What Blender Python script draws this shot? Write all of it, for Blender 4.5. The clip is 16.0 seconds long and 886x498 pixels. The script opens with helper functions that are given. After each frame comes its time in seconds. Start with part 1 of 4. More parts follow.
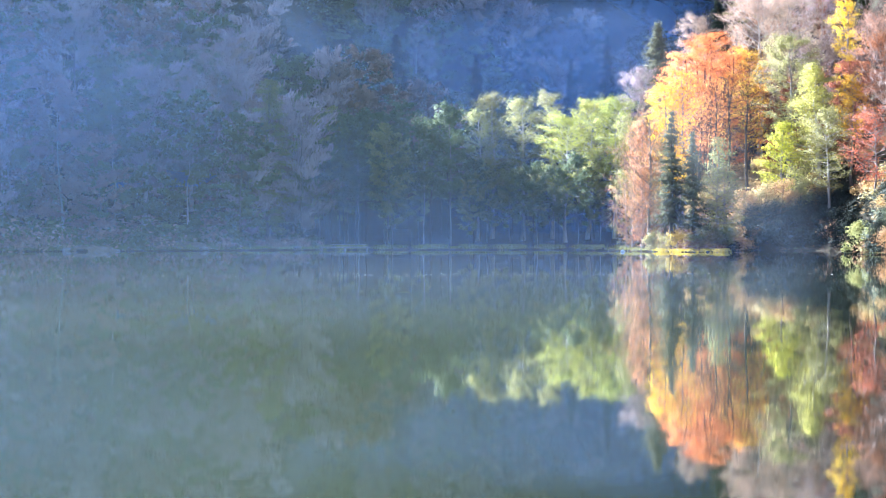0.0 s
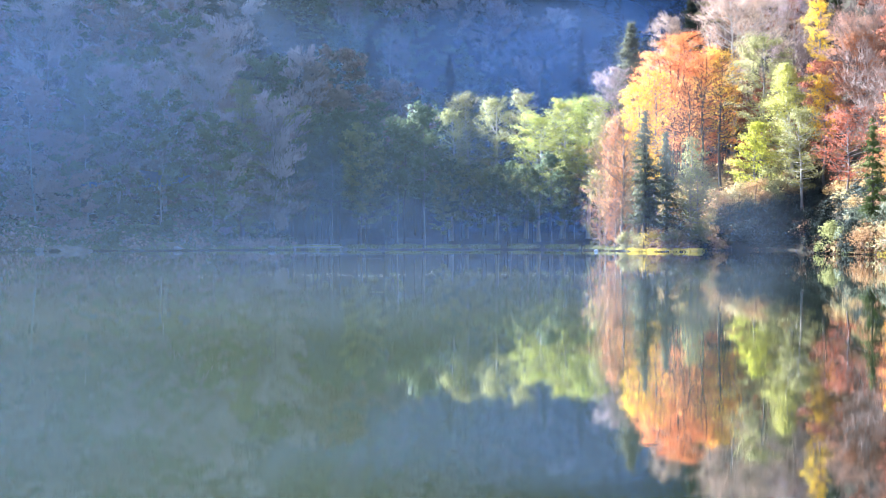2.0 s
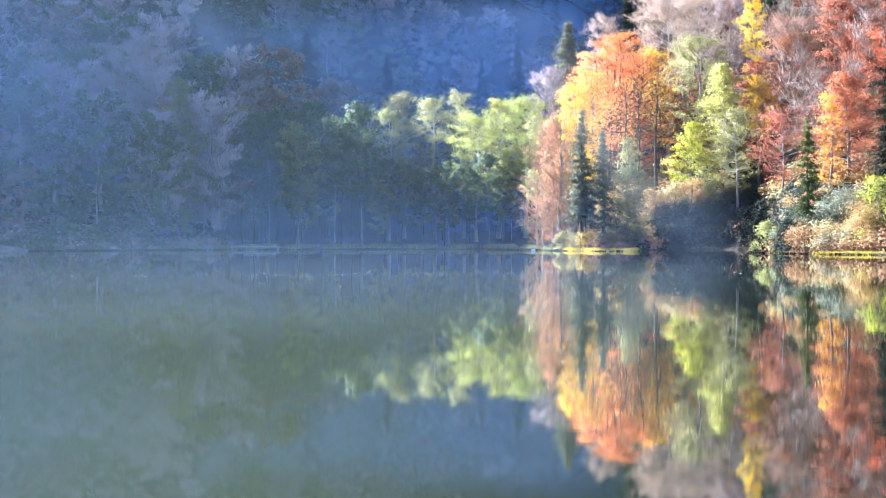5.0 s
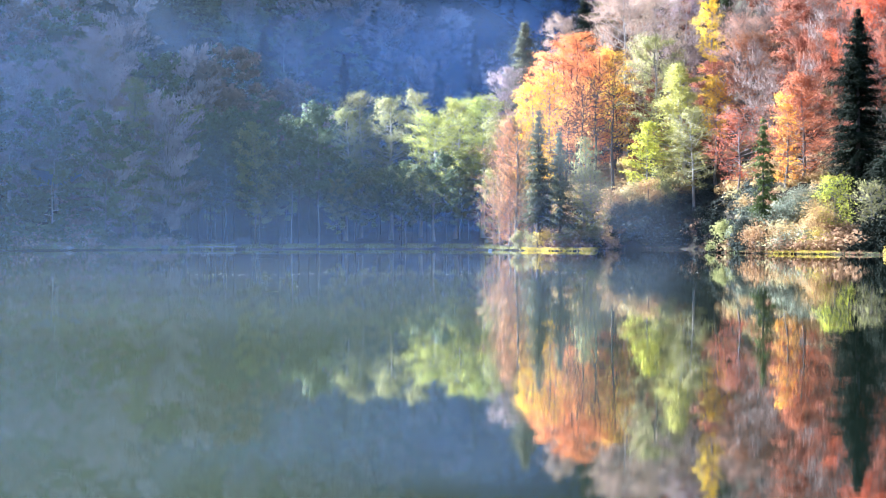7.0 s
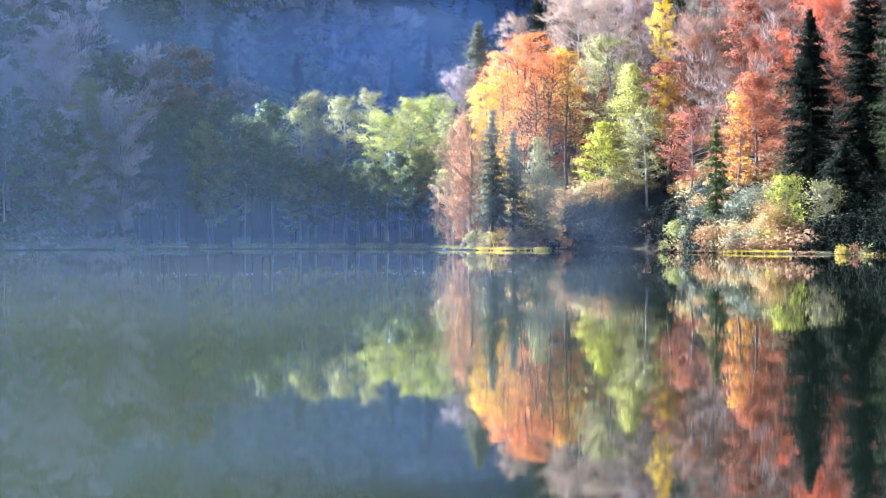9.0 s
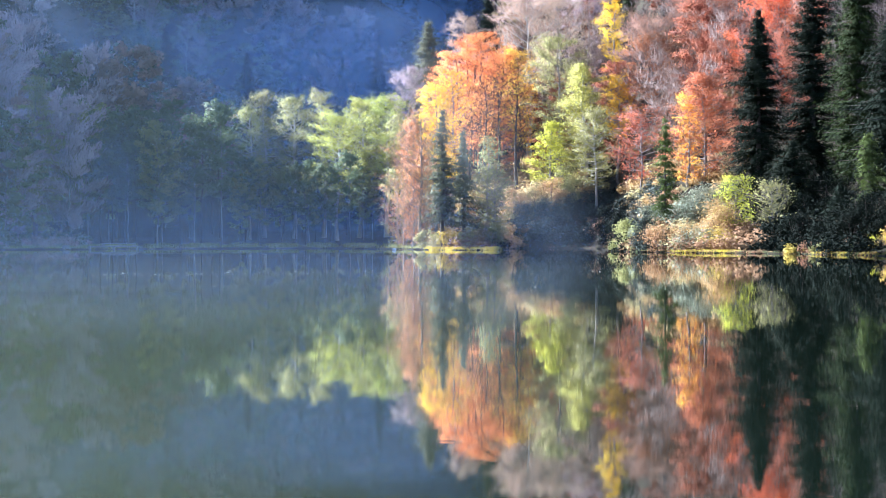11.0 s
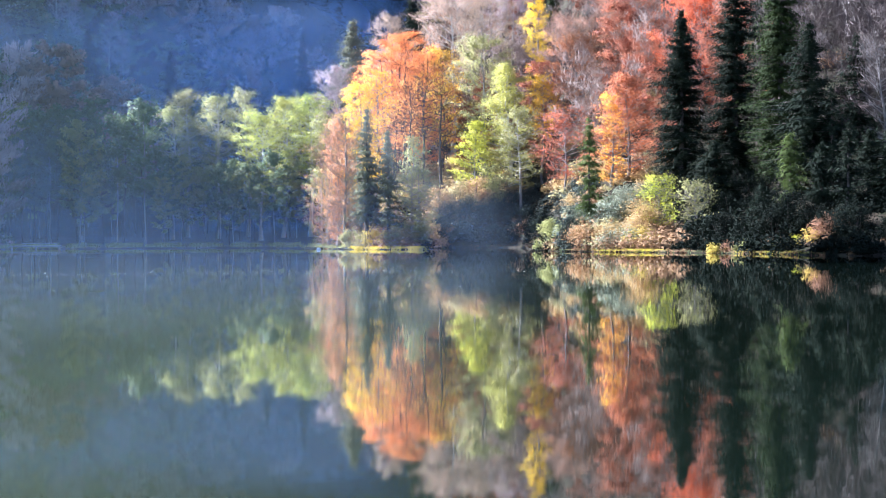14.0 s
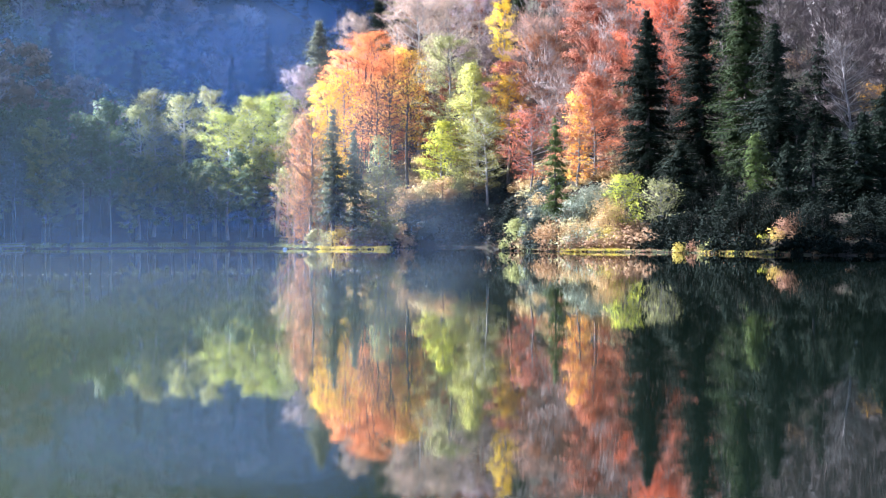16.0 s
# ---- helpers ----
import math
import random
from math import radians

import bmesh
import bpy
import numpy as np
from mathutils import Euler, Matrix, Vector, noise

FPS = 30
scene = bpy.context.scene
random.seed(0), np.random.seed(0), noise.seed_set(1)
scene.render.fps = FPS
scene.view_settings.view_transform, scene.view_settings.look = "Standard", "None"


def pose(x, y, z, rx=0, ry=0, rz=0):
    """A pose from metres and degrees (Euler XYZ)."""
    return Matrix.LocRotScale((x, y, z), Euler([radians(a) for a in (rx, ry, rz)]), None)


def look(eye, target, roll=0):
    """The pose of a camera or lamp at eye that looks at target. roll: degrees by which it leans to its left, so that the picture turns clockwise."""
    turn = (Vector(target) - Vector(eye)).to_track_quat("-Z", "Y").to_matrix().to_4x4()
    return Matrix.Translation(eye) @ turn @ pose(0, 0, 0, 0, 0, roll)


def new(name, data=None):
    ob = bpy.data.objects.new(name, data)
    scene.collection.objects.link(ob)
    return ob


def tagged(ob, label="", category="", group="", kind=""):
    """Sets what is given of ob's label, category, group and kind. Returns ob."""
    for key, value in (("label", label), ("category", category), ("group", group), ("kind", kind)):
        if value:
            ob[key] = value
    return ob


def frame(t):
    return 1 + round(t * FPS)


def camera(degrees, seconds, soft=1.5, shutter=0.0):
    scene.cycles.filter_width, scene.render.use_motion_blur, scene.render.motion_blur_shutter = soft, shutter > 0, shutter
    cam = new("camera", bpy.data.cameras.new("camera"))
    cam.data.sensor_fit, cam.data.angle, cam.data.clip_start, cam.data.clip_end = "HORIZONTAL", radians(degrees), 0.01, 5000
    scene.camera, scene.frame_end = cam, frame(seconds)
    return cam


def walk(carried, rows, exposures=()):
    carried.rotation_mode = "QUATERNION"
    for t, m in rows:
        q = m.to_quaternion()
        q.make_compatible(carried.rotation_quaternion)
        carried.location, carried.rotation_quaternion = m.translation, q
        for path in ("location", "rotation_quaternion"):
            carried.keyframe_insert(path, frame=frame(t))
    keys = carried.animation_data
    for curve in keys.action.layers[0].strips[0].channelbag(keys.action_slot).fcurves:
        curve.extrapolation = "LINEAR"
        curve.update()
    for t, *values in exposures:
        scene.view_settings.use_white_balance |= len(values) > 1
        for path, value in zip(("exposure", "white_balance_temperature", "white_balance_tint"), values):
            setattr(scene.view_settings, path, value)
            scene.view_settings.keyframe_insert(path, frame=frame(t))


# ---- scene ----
# Camera: a long lens on a bank above the lake, which only pans.
cam = camera(25.3, 16.0, soft=0.6)
EYE = 2.6
ROWS = [
    (0.0, 0.000, -0.584, 0.030),
    (0.5, 0.132, -0.586, 0.038),
    (1.0, 0.315, -0.588, 0.045),
    (1.5, 0.515, -0.589, 0.052),
    (2.0, 0.763, -0.591, 0.058),
    (2.5, 1.018, -0.593, 0.064),
    (3.0, 1.321, -0.594, 0.069),
    (3.5, 1.619, -0.596, 0.074),
    (4.0, 1.941, -0.598, 0.079),
    (6.5, 3.508, -0.609, 0.098),
    (7.0, 3.826, -0.612, 0.101),
    (7.5, 4.170, -0.615, 0.105),
    (8.0, 4.510, -0.618, 0.108),
    (8.5, 4.829, -0.621, 0.111),
    (9.0, 5.168, -0.624, 0.115),
    (11.5, 6.973, -0.642, 0.133),
    (12.0, 7.320, -0.645, 0.137),
    (12.5, 7.670, -0.649, 0.142),
    (13.0, 8.040, -0.652, 0.147),
    (13.5, 8.398, -0.655, 0.152),
    (14.0, 8.804, -0.658, 0.158),
    (14.5, 9.132, -0.661, 0.164),
    (15.0, 9.436, -0.664, 0.171),
    (15.5, 9.649, -0.666, 0.178),
    (16.0, 9.778, -0.668, 0.186),
]
walk(cam, [(t, pose(0, 0, EYE, 0, 0, -yaw) @ pose(0, 0, 0, 90 + pitch) @ pose(0, 0, 0, 0, 0, -roll)) for t, yaw, pitch, roll in ROWS],
     exposures=[(0.0, 3.05, 5180, 10), (8.0, 2.9, 5130, 11), (12.5, 2.7, 5130, 12), (16.0, 2.8, 5130, 13)])

# Light: a low sun beyond the ridge ahead to the left, and the open sky.
SUN_AZ, SUN_EL = -60.0, 28.0
SUN = Vector((math.sin(radians(SUN_AZ)) * math.cos(radians(SUN_EL)), math.cos(radians(SUN_AZ)) * math.cos(radians(SUN_EL)), math.sin(radians(SUN_EL))))
world = bpy.data.worlds.new("sky")
scene.world = world
world.use_nodes = True
wt = world.node_tree
sky = wt.nodes.new("ShaderNodeTexSky")
sky.sky_type, sky.sun_disc = "NISHITA", False
sky.sun_elevation, sky.sun_rotation = radians(SUN_EL), radians(SUN_AZ)
wt.links.new(sky.outputs[0], wt.nodes["Background"].inputs[0])
wt.nodes["Background"].inputs[1].default_value = 0.06
sun = new("sun", bpy.data.lights.new("sun", "SUN"))
sun.data.energy, sun.data.angle, sun.data.color = 5.0, radians(0.6), (1.0, 0.96, 0.90)
sun.matrix_world = look(SUN * 300, (0, 0, 0))


# ---- materials ----
def nodes(name):
    m = bpy.data.materials.new(name)
    m.use_nodes = True
    t = m.node_tree
    t.nodes.clear()
    out = t.nodes.new("ShaderNodeOutputMaterial")
    return m, t, out


def node(t, kind, **values):
    n = t.nodes.new(kind)
    for key, value in values.items():
        n.inputs[key.replace("_", " ")].default_value = value
    return n


def ramp(t, source, stops):
    n = t.nodes.new("ShaderNodeValToRGB")
    e = n.color_ramp.elements
    while len(e) < len(stops):
        e.new(0.5)
    for k, (at, c) in enumerate(stops):
        e[k].position, e[k].color = at, (*c, 1)
    t.links.new(source, n.inputs[0])
    return n.outputs[0]


def leaf_material(name, dark, mid, light, through_share=0.5, rough=0.5, speckle=0.2, patches=0.35):
    """Thin leaves: scattered colours, part of the light passes through."""
    m, t, out = nodes(name)
    geo = t.nodes.new("ShaderNodeNewGeometry")
    info = t.nodes.new("ShaderNodeObjectInfo")
    coord = t.nodes.new("ShaderNodeTexCoord")
    patch = node(t, "ShaderNodeTexNoise", Scale=patches, Detail=3.0 if patches > 0.2 else 1.0)
    t.links.new(coord.outputs["Object"], patch.inputs["Vector"])
    mixed = t.nodes.new("ShaderNodeMath")
    mixed.operation = "MULTIPLY_ADD"
    t.links.new(geo.outputs["Random Per Island"], mixed.inputs[0])
    mixed.inputs[1].default_value = speckle
    half = t.nodes.new("ShaderNodeMath")
    half.operation = "MULTIPLY_ADD"
    half.inputs[1].default_value, half.inputs[2].default_value = 0.75, 0.13 - speckle / 2
    t.links.new(patch.outputs["Fac"], half.inputs[0])
    t.links.new(half.outputs[0], mixed.inputs[2])
    colour = ramp(t, mixed.outputs[0], [(0.2, dark), (0.5, mid), (0.8, light)])
    hue = node(t, "ShaderNodeHueSaturation", Saturation=1.0)
    spread = t.nodes.new("ShaderNodeMapRange")
    spread.inputs["To Min"].default_value, spread.inputs["To Max"].default_value = 0.485, 0.515
    t.links.new(info.outputs["Random"], spread.inputs["Value"])
    t.links.new(spread.outputs[0], hue.inputs["Hue"])
    t.links.new(colour, hue.inputs["Color"])
    face = node(t, "ShaderNodeBsdfPrincipled", Roughness=rough)
    face.inputs["Specular IOR Level"].default_value = 0.4 if rough < 0.5 else 0.08
    back = t.nodes.new("ShaderNodeBsdfTranslucent")
    mix = t.nodes.new("ShaderNodeMixShader")
    mix.inputs[0].default_value = through_share
    t.links.new(hue.outputs[0], face.inputs["Base Color"])
    t.links.new(hue.outputs[0], back.inputs["Color"])
    t.links.new(face.outputs[0], mix.inputs[1])
    t.links.new(back.outputs[0], mix.inputs[2])
    t.links.new(mix.outputs[0], out.inputs[0])
    return m


def solid_material(name, dark, light, scale=1.5, rough=0.85, bump=0.4, stretch=(1, 1, 1), spots=None):
    """A rough surface with two scales of mottling and a fine relief."""
    m, t, out = nodes(name)
    coord = t.nodes.new("ShaderNodeTexCoord")
    place = t.nodes.new("ShaderNodeMapping")
    place.inputs["Scale"].default_value = stretch
    t.links.new(coord.outputs["Object"], place.inputs[0])
    big = node(t, "ShaderNodeTexNoise", Scale=scale, Detail=6.0, Roughness=0.6)
    fine = node(t, "ShaderNodeTexNoise", Scale=scale * 9, Detail=4.0)
    for n in (big, fine):
        t.links.new(place.outputs[0], n.inputs["Vector"])
    add = t.nodes.new("ShaderNodeMath")
    add.operation = "MULTIPLY_ADD"
    add.inputs[1].default_value = 0.4
    t.links.new(fine.outputs["Fac"], add.inputs[0])
    part_big = t.nodes.new("ShaderNodeMath")
    part_big.operation = "MULTIPLY"
    part_big.inputs[1].default_value = 0.6
    t.links.new(big.outputs["Fac"], part_big.inputs[0])
    t.links.new(part_big.outputs[0], add.inputs[2])
    stops = [(0.35, dark), (0.62, light)] if spots is None else [(0.33, dark), (0.5, light), (0.66, spots)]
    colour = ramp(t, add.outputs[0], stops)
    face = node(t, "ShaderNodeBsdfPrincipled", Roughness=rough)
    face.inputs["Specular IOR Level"].default_value = 0.08 if rough > 0.8 else 0.4
    relief = node(t, "ShaderNodeBump", Strength=bump, Distance=0.1)
    t.links.new(add.outputs[0], relief.inputs["Height"])
    t.links.new(relief.outputs[0], face.inputs["Normal"])
    t.links.new(colour, face.inputs["Base Color"])
    t.links.new(face.outputs[0], out.inputs[0])
    return m


def water_material():
    """Still lake water, faintly green, with the slightest swell."""
    m, t, out = nodes("lake_water")
    coord = t.nodes.new("ShaderNodeTexCoord")
    place = t.nodes.new("ShaderNodeMapping")
    place.inputs["Scale"].default_value = (0.14, 1.0, 1.0)
    t.links.new(coord.outputs["Object"], place.inputs[0])
    swell = node(t, "ShaderNodeTexNoise", Scale=8.0, Detail=2.0)
    t.links.new(place.outputs[0], swell.inputs["Vector"])
    relief = node(t, "ShaderNodeBump", Strength=1.0, Distance=WATER_RELIEF)
    t.links.new(swell.outputs["Fac"], relief.inputs["Height"])
    cloud = node(t, "ShaderNodeTexNoise", Scale=0.03, Detail=4.0)
    t.links.new(coord.outputs["Object"], cloud.inputs["Vector"])
    colour = ramp(t, cloud.outputs["Fac"], [(0.3, (0.003, 0.0055, 0.0035)), (0.7, (0.0048, 0.008, 0.0052))])
    face = node(t, "ShaderNodeBsdfPrincipled", Roughness=0.015, IOR=1.33)
    t.links.new(colour, face.inputs["Base Color"])
    t.links.new(relief.outputs[0], face.inputs["Normal"])
    t.links.new(face.outputs[0], out.inputs[0])
    return m


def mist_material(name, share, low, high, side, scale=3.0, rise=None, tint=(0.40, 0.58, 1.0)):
    """Thin mist: lets most light pass and scatters the rest. It thins out towards its top and towards one side."""
    m, t, out = nodes(name)
    coord = t.nodes.new("ShaderNodeTexCoord")
    place = t.nodes.new("ShaderNodeMapping")
    place.inputs["Scale"].default_value = (1, 1, 0.5)
    t.links.new(coord.outputs["Generated"], place.inputs[0])
    wisps = node(t, "ShaderNodeTexNoise", Scale=scale, Detail=4.0)
    t.links.new(place.outputs[0], wisps.inputs["Vector"])
    axes = t.nodes.new("ShaderNodeSeparateXYZ")
    t.links.new(coord.outputs["Generated"], axes.inputs[0])

    def fade(source, start, end, to_min, to_max):
        n = t.nodes.new("ShaderNodeMapRange")
        n.interpolation_type = "SMOOTHSTEP"
        for key, value in (("From Min", start), ("From Max", end), ("To Min", to_min), ("To Max", to_max)):
            n.inputs[key].default_value = value
        t.links.new(source, n.inputs["Value"])
        return n.outputs[0]

    def times(a, b):
        n = t.nodes.new("ShaderNodeMath")
        n.operation = "MULTIPLY"
        t.links.new(a, n.inputs[0])
        t.links.new(b, n.inputs[1])
        return n.outputs[0]
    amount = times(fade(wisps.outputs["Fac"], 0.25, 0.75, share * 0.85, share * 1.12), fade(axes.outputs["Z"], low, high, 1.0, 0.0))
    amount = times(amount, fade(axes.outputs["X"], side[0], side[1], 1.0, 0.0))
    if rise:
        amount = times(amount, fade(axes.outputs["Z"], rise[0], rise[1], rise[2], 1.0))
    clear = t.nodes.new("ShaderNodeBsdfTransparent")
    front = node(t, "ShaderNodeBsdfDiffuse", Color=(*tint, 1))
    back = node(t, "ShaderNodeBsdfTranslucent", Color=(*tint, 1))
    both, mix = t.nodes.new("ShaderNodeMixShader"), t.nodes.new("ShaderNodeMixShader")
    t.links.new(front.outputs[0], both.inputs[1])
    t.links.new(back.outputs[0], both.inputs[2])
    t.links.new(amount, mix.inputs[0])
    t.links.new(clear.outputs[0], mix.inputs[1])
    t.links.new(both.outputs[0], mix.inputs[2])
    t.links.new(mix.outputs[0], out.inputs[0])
    return m


WATER_RELIEF = 0.00018
ORANGE = leaf_material("orange_leaves", (0.4, 0.1, 0.035), (0.56, 0.17, 0.05), (0.66, 0.28, 0.07), 0.6)
FLAME = leaf_material("coral_red_leaves", (0.3, 0.1, 0.042), (0.44, 0.163, 0.07), (0.55, 0.25, 0.1), 0.6)
CORAL = leaf_material("coral_leaves", (0.65, 0.215, 0.063), (0.83, 0.325, 0.09), (0.9, 0.455, 0.118), 0.75)
AMBER = leaf_material("amber_leaves", (0.66, 0.28, 0.045), (0.86, 0.44, 0.06), (0.93, 0.57, 0.08), 0.75)
GOLD = leaf_material("golden_leaves", (0.64, 0.32, 0.03), (0.84, 0.5, 0.03), (0.9, 0.64, 0.07))
SALMON = leaf_material("salmon_leaves", (0.4, 0.165, 0.075), (0.55, 0.27, 0.125), (0.66, 0.39, 0.2), 0.6)
RED = leaf_material("red_leaves", (0.18, 0.052, 0.03), (0.27, 0.095, 0.052), (0.36, 0.17, 0.09), 0.55)
LIME = leaf_material("lime_leaves", (0.28, 0.295, 0.03), (0.47, 0.48, 0.05), (0.62, 0.605, 0.12), 0.68)
WILLOW = leaf_material("willow_green_leaves", (0.265, 0.265, 0.05), (0.42, 0.42, 0.09), (0.55, 0.55, 0.165), 0.66)
SAGE = leaf_material("sage_leaves", (0.185, 0.175, 0.065), (0.31, 0.295, 0.11), (0.43, 0.41, 0.19), 0.68)
DULL = leaf_material("dull_green_leaves", (0.080, 0.100, 0.050), (0.150, 0.170, 0.080), (0.240, 0.250, 0.120))
RUSSET = leaf_material("russet_leaves", (0.200, 0.100, 0.060), (0.320, 0.170, 0.100), (0.420, 0.260, 0.150))
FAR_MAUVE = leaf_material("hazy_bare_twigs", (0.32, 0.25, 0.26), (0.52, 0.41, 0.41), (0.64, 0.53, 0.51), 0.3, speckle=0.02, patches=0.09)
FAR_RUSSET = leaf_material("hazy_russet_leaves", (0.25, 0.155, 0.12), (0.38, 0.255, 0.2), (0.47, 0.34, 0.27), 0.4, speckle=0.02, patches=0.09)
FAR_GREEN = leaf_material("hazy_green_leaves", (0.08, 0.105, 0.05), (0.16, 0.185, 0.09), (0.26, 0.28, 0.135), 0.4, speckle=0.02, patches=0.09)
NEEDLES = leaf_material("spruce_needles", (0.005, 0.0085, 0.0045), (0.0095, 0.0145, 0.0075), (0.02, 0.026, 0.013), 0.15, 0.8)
GREEN_NEEDLES = leaf_material("fresh_spruce_needles", (0.012, 0.018, 0.005), (0.026, 0.035, 0.0095), (0.055, 0.066, 0.02), 0.25, 0.75)
MOSSY_NEEDLES = leaf_material("mossy_spruce_needles", (0.04, 0.054, 0.014), (0.08, 0.1, 0.027), (0.135, 0.15, 0.045), 0.3, 0.75)
GREY_NEEDLES = leaf_material("greyish_spruce_needles", (0.08, 0.085, 0.05), (0.15, 0.152, 0.09), (0.25, 0.245, 0.15), 0.3, 0.8)
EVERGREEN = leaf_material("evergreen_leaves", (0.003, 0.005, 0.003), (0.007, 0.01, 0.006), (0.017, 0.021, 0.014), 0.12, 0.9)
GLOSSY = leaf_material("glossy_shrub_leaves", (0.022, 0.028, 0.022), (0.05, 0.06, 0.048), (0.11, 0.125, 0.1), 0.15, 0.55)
SILVER = leaf_material("silvery_shrub_leaves", (0.13, 0.14, 0.09), (0.27, 0.285, 0.19), (0.42, 0.43, 0.31), 0.2, 0.5)
CREAM = leaf_material("pale_shrub_leaves", (0.27, 0.235, 0.1), (0.42, 0.365, 0.16), (0.55, 0.48, 0.23), 0.35)
STRAW = leaf_material("straw_yellow_leaves", (0.36, 0.26, 0.06), (0.55, 0.41, 0.09), (0.67, 0.53, 0.17), 0.45)
PEACH = leaf_material("peach_shrub_leaves", (0.3, 0.18, 0.075), (0.46, 0.3, 0.125), (0.58, 0.42, 0.2), 0.45)
MAUVE = leaf_material("mauve_twigs", (0.26, 0.19, 0.2), (0.42, 0.32, 0.32), (0.54, 0.43, 0.42), 0.35)
PINKISH = leaf_material("pinkish_twigs", (0.3, 0.195, 0.135), (0.46, 0.32, 0.225), (0.58, 0.43, 0.32), 0.5)
ROSE = leaf_material("rose_brown_twigs", (0.2, 0.092, 0.066), (0.32, 0.155, 0.112), (0.41, 0.23, 0.17), 0.5)
DUSKY = leaf_material("dusky_twigs", (0.13, 0.09, 0.075), (0.22, 0.155, 0.13), (0.31, 0.23, 0.195), 0.35)
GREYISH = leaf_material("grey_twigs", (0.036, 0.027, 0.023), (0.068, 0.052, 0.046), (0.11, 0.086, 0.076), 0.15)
GRASS = leaf_material("sunny_grass", (0.5, 0.37, 0.05), (0.68, 0.52, 0.08), (0.78, 0.64, 0.14), 0.4)
PALE_BARK = solid_material("pale_bark", (0.22, 0.20, 0.18), (0.46, 0.43, 0.40), 1.2, stretch=(2, 2, 0.6))
DARK_BARK = solid_material("dark_bark", (0.045, 0.035, 0.030), (0.12, 0.095, 0.080), 1.6, stretch=(2, 2, 0.5))
GREY_BARK = solid_material("grey_bark", (0.12, 0.10, 0.095), (0.28, 0.25, 0.23), 1.4, stretch=(2, 2, 0.6))
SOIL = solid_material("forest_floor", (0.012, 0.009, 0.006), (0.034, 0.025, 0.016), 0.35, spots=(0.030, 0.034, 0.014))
GRAVEL = solid_material("pale_gravel", (0.08, 0.065, 0.05), (0.2, 0.165, 0.13), 0.9, bump=0.8)
STONE = solid_material("pale_stone", (0.12, 0.115, 0.11), (0.26, 0.25, 0.24), 1.5)
PLANK = solid_material("weathered_plank", (0.22, 0.20, 0.18), (0.42, 0.40, 0.37), 2.0, stretch=(1, 6, 6))
LITTER = leaf_material("floating_leaves", (0.40, 0.36, 0.26), (0.60, 0.55, 0.42), (0.75, 0.70, 0.55), 0.2)
WATER = water_material()


# ---- mesh tools ----
class Soup:
    """Collects faces of one size as arrays, and makes one mesh of them."""

    def __init__(self):
        self.verts, self.faces, self.normals, self.count = [], [], [], 0

    def add(self, verts, faces, normals=None):
        self.verts.append(verts)
        self.faces.append(faces + self.count)
        self.count += len(verts)
        if normals is not None:
            self.normals.append(normals)

    def arrays(self):
        return np.concatenate(self.verts), np.concatenate(self.faces)

    def mesh(self, name, smooth=False):
        v, f = self.arrays()
        return quads_mesh(name, v, f, smooth, np.concatenate(self.normals) if self.normals else None)


def quads_mesh(name, v, f, smooth=False, normals=None):
    me = bpy.data.meshes.new(name)
    me.vertices.add(len(v))
    me.vertices.foreach_set("co", np.ascontiguousarray(v, dtype=np.float32).ravel())
    me.loops.add(f.size)
    me.loops.foreach_set("vertex_index", f.astype(np.int32).ravel())
    me.polygons.add(len(f))
    me.polygons.foreach_set("loop_start", np.arange(0, f.size, f.shape[1], dtype=np.int32))
    me.update(calc_edges=True)
    me.polygons.foreach_set("use_smooth", np.full(len(f), smooth or normals is not None))
    if normals is not None:
        bent = me.attributes.new("custom_normal", "FLOAT_VECTOR", "POINT")
        bent.data.foreach_set("vector", np.ascontiguousarray(normals, dtype=np.float32).ravel())
    me.materials.append(None)
    return me


def unit(a):
    return a / np.maximum(np.linalg.norm(a, axis=-1, keepdims=True), 1e-9)


def tubes(soup, p, q, rp, rq, sides):
    """A tapered tube from each point of p to the same of q."""
    k = len(p)
    axis = unit(q - p)
    ref = np.where(np.abs(axis[:, 2:3]) > 0.9, np.array([[1.0, 0, 0]]), np.array([[0, 0, 1.0]]))
    u = unit(np.cross(axis, ref))
    w = np.cross(axis, u)
    a = np.arange(sides) * 2 * np.pi / sides
    ring = np.cos(a)[None, :, None] * u[:, None] + np.sin(a)[None, :, None] * w[:, None]
    low, high = p[:, None] + ring * rp[:, None, None], q[:, None] + ring * rq[:, None, None]
    v = np.concatenate([low, high], axis=1).reshape(-1, 3)
    i = np.arange(sides)
    j = (i + 1) % sides
    face = np.stack([i, j, j + sides, i + sides], axis=1)
    soup.add(v, (face[None] + (np.arange(k) * 2 * sides)[:, None, None]).reshape(-1, 4))


